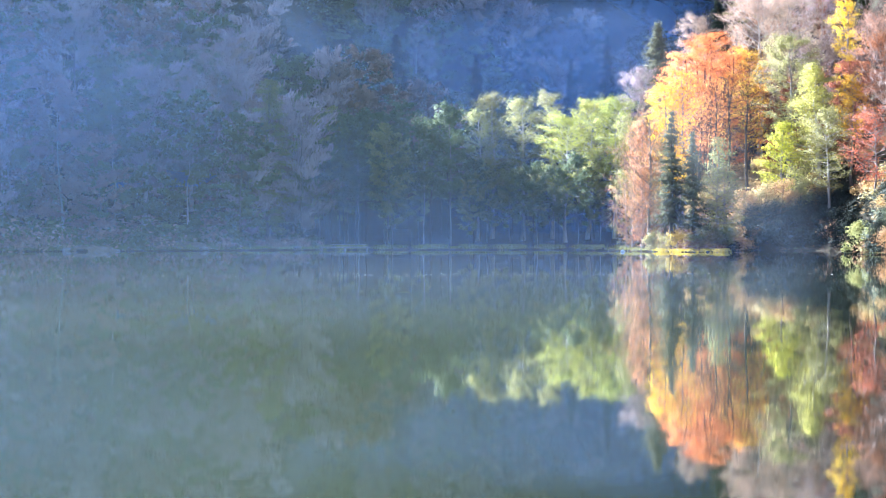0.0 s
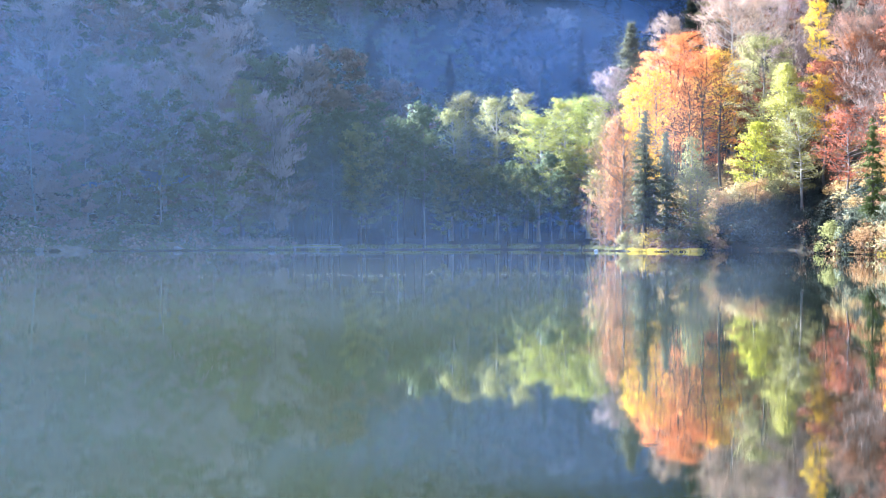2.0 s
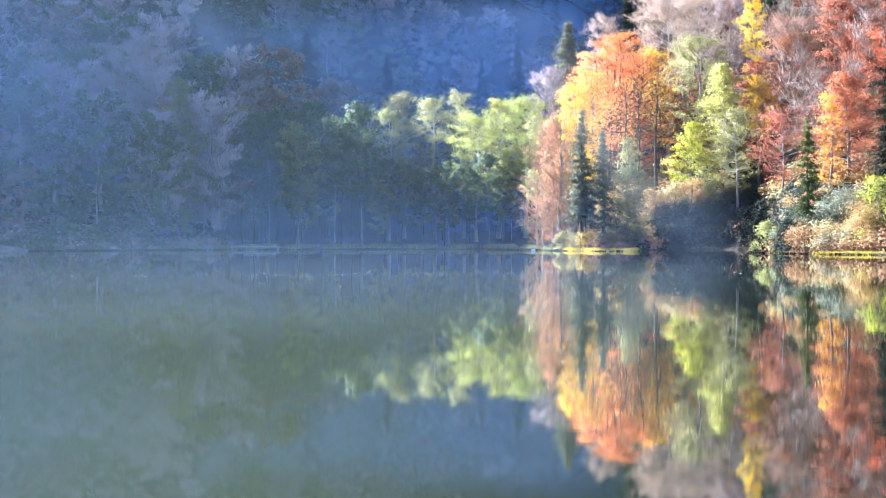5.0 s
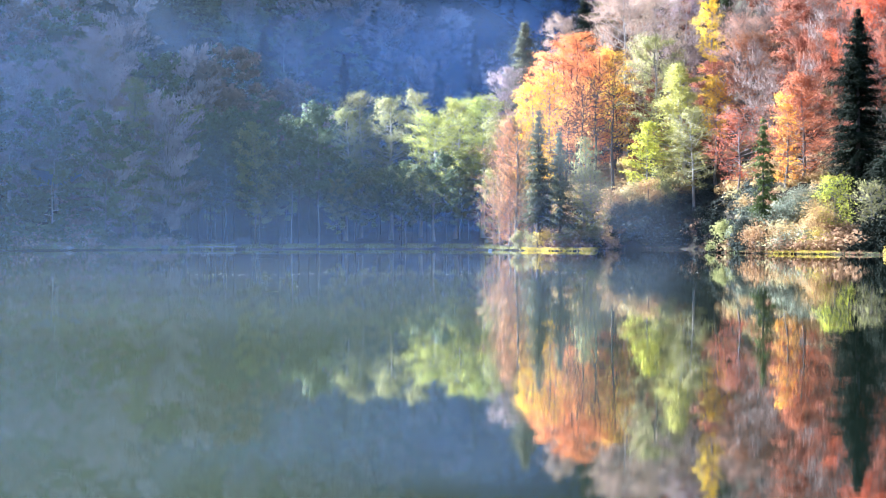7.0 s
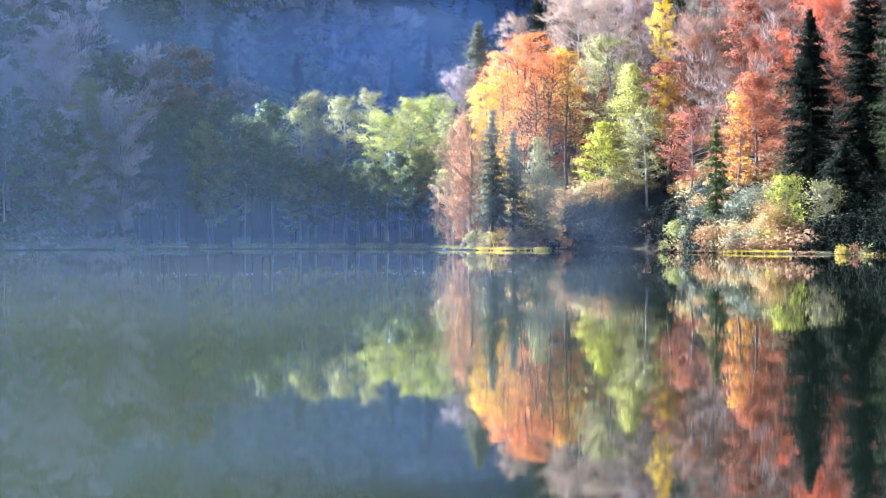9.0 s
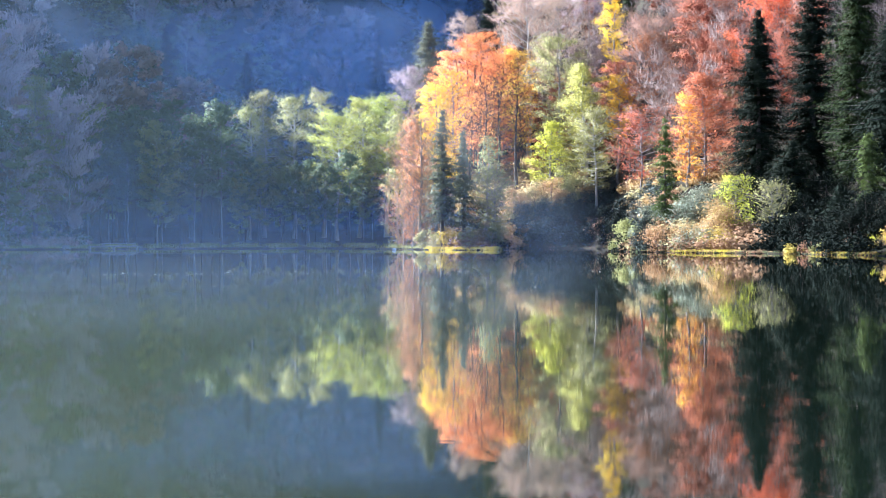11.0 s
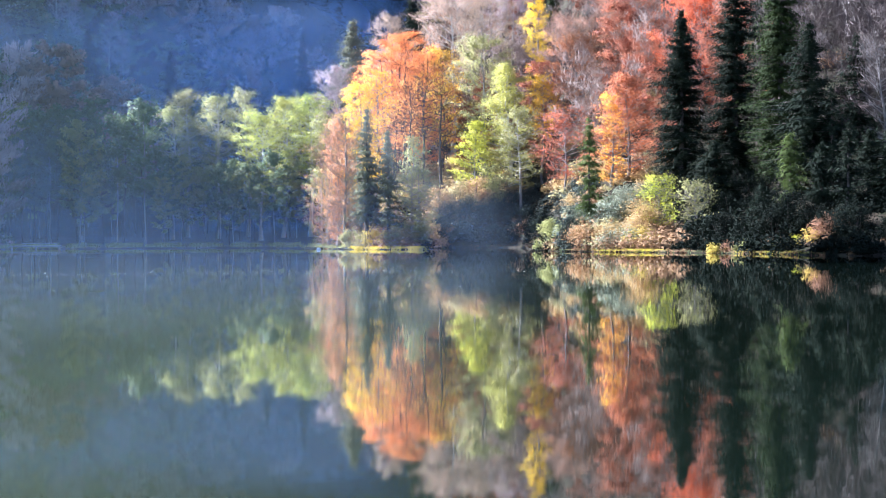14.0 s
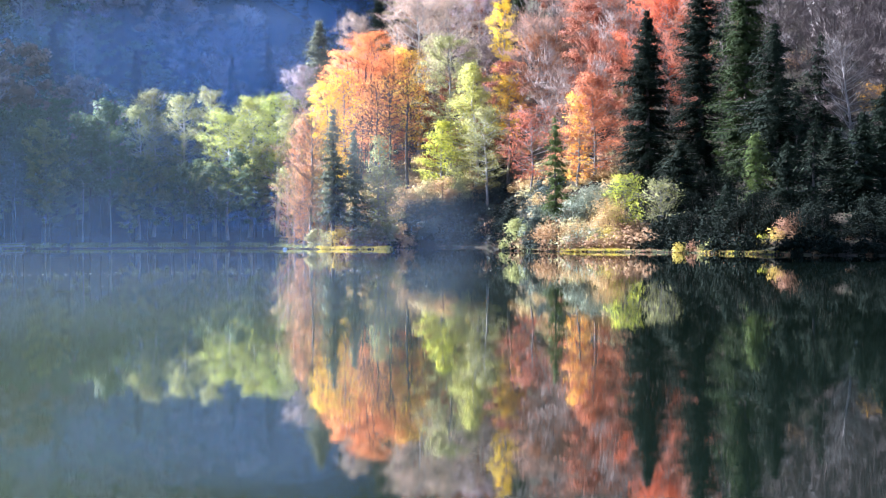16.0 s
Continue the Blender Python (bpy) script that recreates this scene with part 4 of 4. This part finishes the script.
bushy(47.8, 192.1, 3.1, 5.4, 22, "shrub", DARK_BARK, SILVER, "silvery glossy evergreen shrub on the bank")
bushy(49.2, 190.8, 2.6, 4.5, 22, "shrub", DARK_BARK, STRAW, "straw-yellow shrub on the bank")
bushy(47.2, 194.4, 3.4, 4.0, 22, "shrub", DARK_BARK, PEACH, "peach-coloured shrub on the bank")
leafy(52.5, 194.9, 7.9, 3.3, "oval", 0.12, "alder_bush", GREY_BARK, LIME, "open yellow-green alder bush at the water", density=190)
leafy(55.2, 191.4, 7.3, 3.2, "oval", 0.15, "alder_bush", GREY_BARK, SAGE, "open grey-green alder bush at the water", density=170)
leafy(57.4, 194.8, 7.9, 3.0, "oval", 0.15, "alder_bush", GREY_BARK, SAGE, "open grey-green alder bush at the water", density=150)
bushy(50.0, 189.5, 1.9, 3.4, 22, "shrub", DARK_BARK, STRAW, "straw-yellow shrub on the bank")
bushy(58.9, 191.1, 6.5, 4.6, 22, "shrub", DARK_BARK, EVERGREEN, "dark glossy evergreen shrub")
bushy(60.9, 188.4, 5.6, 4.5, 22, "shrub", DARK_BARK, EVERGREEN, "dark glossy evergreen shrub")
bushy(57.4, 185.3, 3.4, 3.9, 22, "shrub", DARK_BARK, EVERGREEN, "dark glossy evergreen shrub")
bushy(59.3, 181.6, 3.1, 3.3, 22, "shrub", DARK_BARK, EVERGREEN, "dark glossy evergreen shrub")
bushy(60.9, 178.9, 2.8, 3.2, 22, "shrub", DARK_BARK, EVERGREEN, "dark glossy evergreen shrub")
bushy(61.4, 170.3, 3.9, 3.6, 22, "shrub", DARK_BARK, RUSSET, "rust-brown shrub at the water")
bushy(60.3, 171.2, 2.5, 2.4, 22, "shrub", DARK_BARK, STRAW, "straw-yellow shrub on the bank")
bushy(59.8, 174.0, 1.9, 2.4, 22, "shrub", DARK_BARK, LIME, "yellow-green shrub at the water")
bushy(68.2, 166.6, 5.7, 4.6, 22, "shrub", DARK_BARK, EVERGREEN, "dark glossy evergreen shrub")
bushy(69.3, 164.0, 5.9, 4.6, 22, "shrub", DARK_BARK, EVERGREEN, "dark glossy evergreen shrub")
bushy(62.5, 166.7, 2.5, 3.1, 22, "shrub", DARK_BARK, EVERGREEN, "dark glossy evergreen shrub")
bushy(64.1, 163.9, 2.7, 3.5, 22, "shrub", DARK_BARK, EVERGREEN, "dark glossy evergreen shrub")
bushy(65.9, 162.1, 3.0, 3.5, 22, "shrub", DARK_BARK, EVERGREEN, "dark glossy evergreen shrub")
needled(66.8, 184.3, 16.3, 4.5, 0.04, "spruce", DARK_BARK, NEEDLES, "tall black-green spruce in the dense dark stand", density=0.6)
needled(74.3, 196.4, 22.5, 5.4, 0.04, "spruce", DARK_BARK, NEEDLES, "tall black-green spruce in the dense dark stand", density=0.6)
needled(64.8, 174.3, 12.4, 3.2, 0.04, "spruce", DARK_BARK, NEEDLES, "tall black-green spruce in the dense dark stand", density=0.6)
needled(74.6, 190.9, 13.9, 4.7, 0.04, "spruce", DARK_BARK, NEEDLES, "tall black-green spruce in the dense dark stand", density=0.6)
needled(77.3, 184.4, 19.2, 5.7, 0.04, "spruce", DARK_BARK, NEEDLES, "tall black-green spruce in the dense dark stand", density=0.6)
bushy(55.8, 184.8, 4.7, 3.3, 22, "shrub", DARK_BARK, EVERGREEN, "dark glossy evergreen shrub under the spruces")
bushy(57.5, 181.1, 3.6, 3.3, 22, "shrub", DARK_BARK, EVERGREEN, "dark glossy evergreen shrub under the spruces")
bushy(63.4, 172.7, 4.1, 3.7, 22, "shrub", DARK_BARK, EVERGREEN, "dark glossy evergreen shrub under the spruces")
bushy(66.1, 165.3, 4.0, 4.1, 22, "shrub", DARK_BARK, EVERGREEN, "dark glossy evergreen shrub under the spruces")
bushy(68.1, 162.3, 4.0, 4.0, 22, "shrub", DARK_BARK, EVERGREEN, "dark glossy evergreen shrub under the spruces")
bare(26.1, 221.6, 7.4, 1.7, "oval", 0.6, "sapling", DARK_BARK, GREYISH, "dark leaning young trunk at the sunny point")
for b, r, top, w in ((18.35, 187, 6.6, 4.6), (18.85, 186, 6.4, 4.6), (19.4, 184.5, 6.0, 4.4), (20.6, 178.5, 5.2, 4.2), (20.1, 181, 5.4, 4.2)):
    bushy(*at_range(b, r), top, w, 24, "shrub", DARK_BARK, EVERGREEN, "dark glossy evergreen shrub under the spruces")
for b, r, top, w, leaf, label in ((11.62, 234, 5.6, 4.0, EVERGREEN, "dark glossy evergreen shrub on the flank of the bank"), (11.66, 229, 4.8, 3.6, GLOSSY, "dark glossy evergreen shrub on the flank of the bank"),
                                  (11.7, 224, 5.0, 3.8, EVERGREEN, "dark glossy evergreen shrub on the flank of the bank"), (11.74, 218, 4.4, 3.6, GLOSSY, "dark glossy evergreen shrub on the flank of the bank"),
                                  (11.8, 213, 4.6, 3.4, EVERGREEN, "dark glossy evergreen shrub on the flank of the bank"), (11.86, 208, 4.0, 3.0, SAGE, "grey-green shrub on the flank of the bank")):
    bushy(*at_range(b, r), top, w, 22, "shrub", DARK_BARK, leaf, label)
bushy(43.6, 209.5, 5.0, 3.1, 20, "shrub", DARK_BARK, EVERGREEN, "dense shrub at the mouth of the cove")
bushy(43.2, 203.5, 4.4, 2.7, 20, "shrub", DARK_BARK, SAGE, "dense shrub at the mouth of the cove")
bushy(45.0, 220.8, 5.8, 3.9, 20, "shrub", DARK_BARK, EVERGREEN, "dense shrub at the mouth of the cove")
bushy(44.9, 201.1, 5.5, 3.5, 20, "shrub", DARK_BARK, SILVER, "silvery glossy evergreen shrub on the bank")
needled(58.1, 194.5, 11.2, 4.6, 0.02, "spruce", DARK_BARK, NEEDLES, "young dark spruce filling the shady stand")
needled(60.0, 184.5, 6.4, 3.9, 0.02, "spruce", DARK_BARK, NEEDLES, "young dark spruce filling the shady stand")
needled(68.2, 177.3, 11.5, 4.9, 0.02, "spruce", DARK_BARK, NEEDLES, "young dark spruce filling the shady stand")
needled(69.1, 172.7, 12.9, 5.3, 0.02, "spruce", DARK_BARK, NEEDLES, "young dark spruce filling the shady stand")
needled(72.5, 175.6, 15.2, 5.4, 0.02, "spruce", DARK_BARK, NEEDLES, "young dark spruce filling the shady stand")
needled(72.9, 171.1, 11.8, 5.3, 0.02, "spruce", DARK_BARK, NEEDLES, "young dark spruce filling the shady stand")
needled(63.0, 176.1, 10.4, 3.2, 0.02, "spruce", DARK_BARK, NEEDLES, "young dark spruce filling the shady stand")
needled(14.4, 334.7, 30.6, 3.8, 0.05, "spruce", DARK_BARK, NEEDLES, "dark spruce on the hazy mountainside")
needled(22.3, 337.3, 31.5, 4.6, 0.05, "spruce", DARK_BARK, NEEDLES, "dark spruce on the hazy mountainside")
needled(28.6, 343.8, 36.5, 4.9, 0.05, "spruce", DARK_BARK, NEEDLES, "dark spruce on the hazy mountainside")
needled(5.8, 329.9, 31.8, 4.1, 0.05, "spruce", DARK_BARK, NEEDLES, "dark spruce on the hazy mountainside")
needled(-7.9, 329.9, 35.1, 4.7, 0.05, "spruce", DARK_BARK, NEEDLES, "dark spruce on the hazy mountainside")
needled(-19.8, 309.4, 29.6, 4.1, 0.05, "spruce", DARK_BARK, NEEDLES, "dark spruce on the hazy mountainside")
for b, r, h, w in ((-1.93, 352, 14, 3.2), (-1.72, 353, 15, 3.0), (-0.78, 352, 13, 3.4), (-2.3, 346, 12, 3.0), (-0.4, 351, 12, 3.0)):
    x, y = at_range(b, r)
    bare(x, y, float(ground(x, y)) + h, w, "fan", 0.4, "bare_beech", PALE_BARK, MAUVE, "slender pale-trunked bare beech above the hazy clearing", density=120)
leafy(-22.0, 249.0, 21.3, 6.0, "cone", 0.12, "beech", GREY_BARK, SAGE, "conical grey-green tree on the misty shore")
bare(-37.8, 249.1, 23.6, 6.5, "fan", 0.35, "bare_beech", PALE_BARK, MAUVE, "pale-trunked bare beech on the misty shore")
bare(-32.2, 254.0, 23.3, 5.9, "fan", 0.35, "bare_beech", PALE_BARK, MAUVE, "pale-trunked bare beech on the misty shore")
bare(-29.7, 260.3, 27.6, 8.2, "fan", 0.3, "bare_beech", PALE_BARK, MAUVE, "tall pale-trunked bare beech on the misty slope")
leafy(35.0, 262.5, 28.4, 11.0, "dome", 0.24, "beech", DARK_BARK, CORAL, "broad domed orange beech with several dark stems", stems=7, limbs=90, density=190, leaf=(0.115, 0.078))
leafy(41.0, 268.5, 27.0, 6.2, "oval", 0.4, "beech", DARK_BARK, AMBER, "golden beech growing into the orange dome", density=90)
leafy(31.7, 264.1, 22.7, 4.0, "oval", 0.3, "beech", GREY_BARK, GOLD, "golden-yellow beech at the edge of the grove")
bare(22.4, 231.9, 13.9, 5.1, "oval", 0.06, "birch", GREY_BARK, SALMON, "airy salmon-pink birch with fine twigs above the shore", density=80)
bare(23.8, 227.8, 16.3, 5.2, "oval", 0.06, "birch", GREY_BARK, SALMON, "airy salmon-pink birch with fine twigs above the shore", density=80)
bare(25.4, 227.6, 12.7, 4.3, "oval", 0.06, "birch", GREY_BARK, SALMON, "airy salmon-pink birch with fine twigs above the shore", density=80)
bare(23.0, 227.9, 9.4, 4.7, "oval", 0.06, "birch", GREY_BARK, SALMON, "airy salmon-pink birch with fine twigs above the shore", density=80)
leafy(23.2, 229.8, 15.1, 3.3, "oval", 0.1, "birch", GREY_BARK, SALMON, "thin salmon-leaved birch above the shore", density=140)
leafy(24.6, 228.7, 11.4, 3.3, "oval", 0.1, "birch", GREY_BARK, SALMON, "thin salmon-leaved birch above the shore", density=140)
leafy(33.3, 256.8, 19.8, 3.4, "oval", 0.5, "beech", DARK_BARK, CORAL, "slender dark-stemmed beech with thin coral leaves", density=70, girth=1.2)
leafy(34.6, 253.6, 21.8, 3.5, "oval", 0.5, "beech", DARK_BARK, CORAL, "slender dark-stemmed beech with thin coral leaves", density=70, girth=1.2)
leafy(36.9, 255.3, 22.8, 3.5, "oval", 0.5, "beech", DARK_BARK, GOLD, "slender dark-stemmed beech with thin golden leaves", density=32, girth=1.2)
leafy(38.9, 253.0, 21.7, 3.4, "oval", 0.5, "beech", DARK_BARK, GOLD, "slender dark-stemmed beech with thin golden leaves", density=32, girth=1.2)
bushy(54.3, 180.3, 1.35, 2.7, 9, "shrub", DARK_BARK, STRAW, "low straw-yellow shrub creeping along the bank")
bushy(55.1, 178.8, 1.3, 2.2, 9, "shrub", DARK_BARK, RUSSET, "low brown shrub creeping along the bank")
bushy(55.9, 177.5, 1.5, 3.0, 9, "shrub", DARK_BARK, SAGE, "low grey-green shrub creeping along the bank")
bushy(56.6, 176.2, 1.05, 2.6, 9, "shrub", DARK_BARK, STRAW, "low straw-yellow shrub creeping along the bank")
bushy(57.4, 174.8, 1.5, 2.2, 9, "shrub", DARK_BARK, RUSSET, "low brown shrub creeping along the bank")
bushy(58.1, 173.4, 1.2, 2.9, 9, "shrub", DARK_BARK, SAGE, "low grey-green shrub creeping along the bank")
bushy(58.8, 171.9, 1.25, 2.6, 9, "shrub", DARK_BARK, STRAW, "low straw-yellow shrub creeping along the bank")
bushy(24.1, 224.2, 2.9, 2.8, 12, "shrub", GREY_BARK, CREAM, "thin pale cream shrub on the sunny point")
bushy(25.2, 222.1, 2.6, 2.2, 12, "shrub", GREY_BARK, CREAM, "thin pale cream shrub on the sunny point")
bushy(28.4, 220.3, 3.0, 2.8, 12, "shrub", GREY_BARK, CREAM, "thin pale cream shrub on the sunny point")
bushy(29.8, 220.0, 3.9, 2.9, 12, "shrub", GREY_BARK, PEACH, "thin peach-brown shrub on the sunny point")
bushy(31.5, 220.8, 4.7, 3.1, 12, "shrub", GREY_BARK, CREAM, "thin pale cream shrub on the sunny point")
bushy(34.2, 229.5, 5.2, 3.2, 12, "shrub", GREY_BARK, PEACH, "thin peach-brown shrub on the sunny point")


# ---- the shaded shore: groves with shared shapes ----
rng = np.random.default_rng(21)
alders = [broadleaf(50 + k, 17, 5.5, 0.26 + 0.08 * k, "oval", 20, 95, (0.34, 0.25), own=0.15, girth=0.45) for k in range(4)]
beeches = [broadleaf(60 + k, 22, 8.5, 0.14, "oval", 22, 56, (0.55, 0.42), own=0.1, girth=0.5) for k in range(3)]
bares = [broadleaf(70 + k, 22, 8.5, 0.15, "fan", 22, 60, (0.8, 0.13), True, 0.0, 0.35, girth=0.45) for k in range(3)]
for k in range(46):
    b, r = radians(-4.3 + 9.0 * (k // 3 * 3 + rng.uniform(0, 2.6)) / 46), rng.uniform(248, 292)
    size = rng.uniform(0.62, 1.08) * (0.68 if b > radians(0.6) else 1.0)
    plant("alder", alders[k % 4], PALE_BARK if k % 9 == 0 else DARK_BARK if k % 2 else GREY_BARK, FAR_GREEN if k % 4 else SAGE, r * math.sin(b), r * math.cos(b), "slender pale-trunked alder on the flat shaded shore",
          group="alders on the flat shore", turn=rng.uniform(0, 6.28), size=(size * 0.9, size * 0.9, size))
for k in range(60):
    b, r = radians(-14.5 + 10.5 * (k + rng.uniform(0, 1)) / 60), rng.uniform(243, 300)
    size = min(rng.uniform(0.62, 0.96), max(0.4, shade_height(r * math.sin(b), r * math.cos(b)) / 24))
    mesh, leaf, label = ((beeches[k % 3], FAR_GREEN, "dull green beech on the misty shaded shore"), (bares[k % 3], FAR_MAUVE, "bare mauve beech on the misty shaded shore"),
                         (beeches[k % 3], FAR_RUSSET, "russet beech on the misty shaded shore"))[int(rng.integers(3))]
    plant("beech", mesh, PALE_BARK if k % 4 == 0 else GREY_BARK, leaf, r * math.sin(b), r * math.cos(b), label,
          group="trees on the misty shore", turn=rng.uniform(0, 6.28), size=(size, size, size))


# ---- grass, stones, landing stage and drifting leaves ----
def grass(name, spots, height, material, label, seed, width=0.05, blades=14, spread=0.35):
    g = np.random.default_rng(seed)
    at = np.repeat(np.array(spots), blades, 0)
    at = at + g.normal(0, spread, at.shape)
    z = ground(at[:, 0], at[:, 1])
    keep = z > -0.02
    at, z = at[keep], z[keep]
    tall = height * g.uniform(0.5, 1.2, len(at))
    way = np.stack([g.normal(0, 0.3, len(at)), g.normal(0, 0.3, len(at)), np.ones(len(at))], axis=1)
    foot = np.stack([at[:, 0], at[:, 1], z - 0.02], axis=1)
    side = unit(np.stack([g.normal(size=len(at)), g.normal(size=len(at)), np.zeros(len(at))], axis=1)) * width
    v = np.stack([foot + side, foot + unit(way) * tall[:, None], foot - side], axis=1)
    f = np.arange(3 * len(at)).reshape(-1, 3)
    ob = new(name, quads_mesh(name, v.reshape(-1, 3), f))
    ob.data.materials[0] = material
    return tagged(ob, label, "grass", kind="stuff")


grass("sunny_grass", along_shore(6.2, 8.3, 1700, 5.0, 1), 0.24, GRASS, "sunlit yellow-green grass on the little point", 1)
grass("shore_grass", along_shore(-6, 6.2, 1100, 10.0, 2), 0.35, SAGE, "dull grass along the flat shore", 2)
grass("bank_grass", along_shore(13.2, 15.0, 190, 3.0, 3), 0.22, GRASS, "tall yellow grass on the bank", 3, 0.02, 32, 0.7)
grass("bank_grass", along_shore(17.0, 19.4, 110, 1.0, 4), 0.2, GRASS, "golden grass on the low bank", 4, 0.02, 26, 0.7)
grass("dry_grass", along_shore(12.0, 19.4, 130, 2.6, 8), 0.16, PEACH, "dry brown grass on the bank", 8, 0.03, 10, 0.7)
grass("misty_grass", along_shore(-14, -6, 700, 8.0, 5), 0.5, DULL, "dull grass on the misty shore", 5)


grass("bank_sedge", along_shore(8.2, 19.9, 260, 1.8, 6, -0.1), 0.14, DULL, "dark sedge overhanging the bank", 6)
grass("brown_sedge", along_shore(8.2, 19.9, 240, 1.8, 7, 0.0), 0.15, RUSSET, "brown withered sedge on the bank", 7)


def boulder(seed, x, y, size, label):
    g = np.random.default_rng(seed)
    bm = bmesh.new()
    bmesh.ops.create_icosphere(bm, subdivisions=3, radius=1.0)
    off = Vector(g.uniform(-9, 9, 3))
    for v in bm.verts:
        v.co *= 1 + 0.28 * noise.noise(v.co * 1.3 + off) + 0.1 * noise.noise(v.co * 3.7 + off)
        v.co = Vector((v.co.x * size[0], v.co.y * size[1], v.co.z * size[2]))
    me = bpy.data.meshes.new("boulder")
    bm.to_mesh(me)
    bm.free()
    me.materials.append(STONE)
    me.polygons.foreach_set("use_smooth", np.full(len(me.polygons), True))
    ob = new("boulder", me)
    ob.location = (x, y, max(float(ground(x, y)), -0.1) + size[2] * 0.35)
    return tagged(ob, label, "rock", "boulders on the misty shore")


for k, (b, r, w) in enumerate(((-9.4, 234.5, 0.5), (-10.8, 233.5, 0.5), (-6.9, 237.5, 0.5), (-4.2, 241, 0.5))):
    boulder(k, *at_range(b, r), (w, w * 0.8, w * 0.55), "pale rounded boulder at the misty waterline")


def gravel_bank(seed, x, y, length, height, label):
    """A low washed-out bank of pale gravel with a ragged foot."""
    g = np.random.default_rng(seed)
    off = Vector(g.uniform(-9, 9, 3))
    u, w = np.meshgrid(np.linspace(-1, 1, 41), np.linspace(-1, 1, 17))
    shape = np.sqrt(np.clip(1 - u ** 2 - w ** 2 * (1 + 0.4 * np.sin(5 * u)), 0, 1))
    rough = np.array([noise.noise(Vector((a * 4, b * 2, 0)) + off) for a, b in zip(u.ravel(), w.ravel())]).reshape(u.shape)
    z = height * shape * (1 + 0.5 * rough) - 0.25
    v = np.stack([x + u * length / 2, y + w * length * 0.22, z + max(0.0, float(ground(x, y)))], axis=-1).reshape(-1, 3)
    c = np.arange(41 * 17).reshape(17, 41)
    f = np.stack([c[:-1, :-1], c[:-1, 1:], c[1:, 1:], c[1:, :-1]], axis=-1).reshape(-1, 4)
    ob = new("gravel_bank", quads_mesh("gravel_bank", v, f, True))
    ob.data.materials[0] = GRAVEL
    return tagged(ob, label, "gravel bank", "banks on the misty shore")


for k, (b, r, w, h) in enumerate(((-10.1, 234.5, 6.5, 0.85), (-7.8, 239.5, 9.5, 1.3))):
    gravel_bank(60 + k, *at_range(b, r), w, h, "low bank of pale gravel washed out at the misty shore")


def box(bm, size, at, turn=0.0):
    m = Matrix.Translation(at) @ Matrix.Rotation(turn, 4, "Z") @ Matrix.Diagonal((*size, 1))
    made = bmesh.ops.create_cube(bm, size=1.0, matrix=m)
    bmesh.ops.bevel(bm, geom=list({e for v in made["verts"] for e in v.link_edges}), offset=0.012, segments=1, affect="EDGES")


def box_part(name, size, at, material, parent, label=""):
    bm = bmesh.new()
    box(bm, size, at)
    me = bpy.data.meshes.new(name)
    bm.to_mesh(me)
    bm.free()
    return part(name, me, material, parent, label)


sx, sy = at_range(-2.85, 239.5)
stage = tagged(new("landing_stage"), "low weathered plank landing stage at the water", "landing stage")
stage.location = (sx, sy, 0)
for k in range(18):
    box_part("plank", (0.30, 1.5, 0.05), (-2.9 + 0.335 * k, 0, 0.42), PLANK, stage)
for px in (-2.8, 0.0, 2.7):
    for py in (-0.6, 0.6):
        box_part("post", (0.14, 0.14, 1.2), (px, py, -0.19), PLANK, stage)
for py in (-0.6, 0.6):
    box_part("beam", (6.1, 0.1, 0.1), (0, py, 0.34), PLANK, stage)
bx, by = at_range(-2.72, 243.5)
bench = tagged(new("bench"), "plain weathered wooden bench by the water", "bench")
bench.location = (bx, by, float(ground(bx, by)))
box_part("seat", (4.2, 0.4, 0.07), (0, 0, 0.46), PLANK, bench)
for px in (-1.8, 0.0, 1.8):
    box_part("leg", (0.1, 0.34, 0.425), (px, 0, 0.2125), PLANK, bench)

fx, fy = at_range(5.2, 222)
bm = bmesh.new()
bmesh.ops.create_uvsphere(bm, u_segments=20, v_segments=12, radius=0.24)
for v in bm.verts:
    v.co.z *= 0.85 if v.co.z > 0 else 0.6
me = bpy.data.meshes.new("float")
bm.to_mesh(me)
bm.free()
buoy = tagged(new("buoy"), "small white float drifting on the lake", "buoy")
buoy.location = (fx, fy, 0.06)
part("float", me, solid_material("white_plastic", (0.7, 0.7, 0.68), (0.85, 0.85, 0.83), 4.0, 0.4, 0.05), buoy)
bm = bmesh.new()
bmesh.ops.create_cone(bm, cap_ends=True, segments=12, radius1=0.05, radius2=0.04, depth=0.12, matrix=Matrix.Translation((0, 0, 0.24)))
me = bpy.data.meshes.new("ring")
bm.to_mesh(me)
bm.free()
part("ring", me, DARK_BARK, buoy)

g = np.random.default_rng(31)
n = 520
lb = np.where(g.uniform(size=n) < 0.7, g.normal(1.0, 4.5, n), g.uniform(-12, 14, n))
lr = np.where(g.uniform(size=n) < 0.72, 112 + g.normal(0, 3, n) + 0.4 * lb, g.uniform(80, 175, n))
spot = np.stack([lr * np.sin(np.radians(lb)), lr * np.cos(np.radians(lb)), np.full(n, 0.012)], axis=1)
soup = Soup()
leaves(soup, g, spot, 0.13, 0.08, along=np.stack([g.normal(size=n), g.normal(size=n), np.zeros(n)], axis=1), up=14.0)
drift = new("floating_leaves", soup.mesh("floating_leaves"))
drift.data.materials[0] = LITTER
tagged(drift, "pale fallen leaves drifting on the still lake", "leaves", kind="stuff")
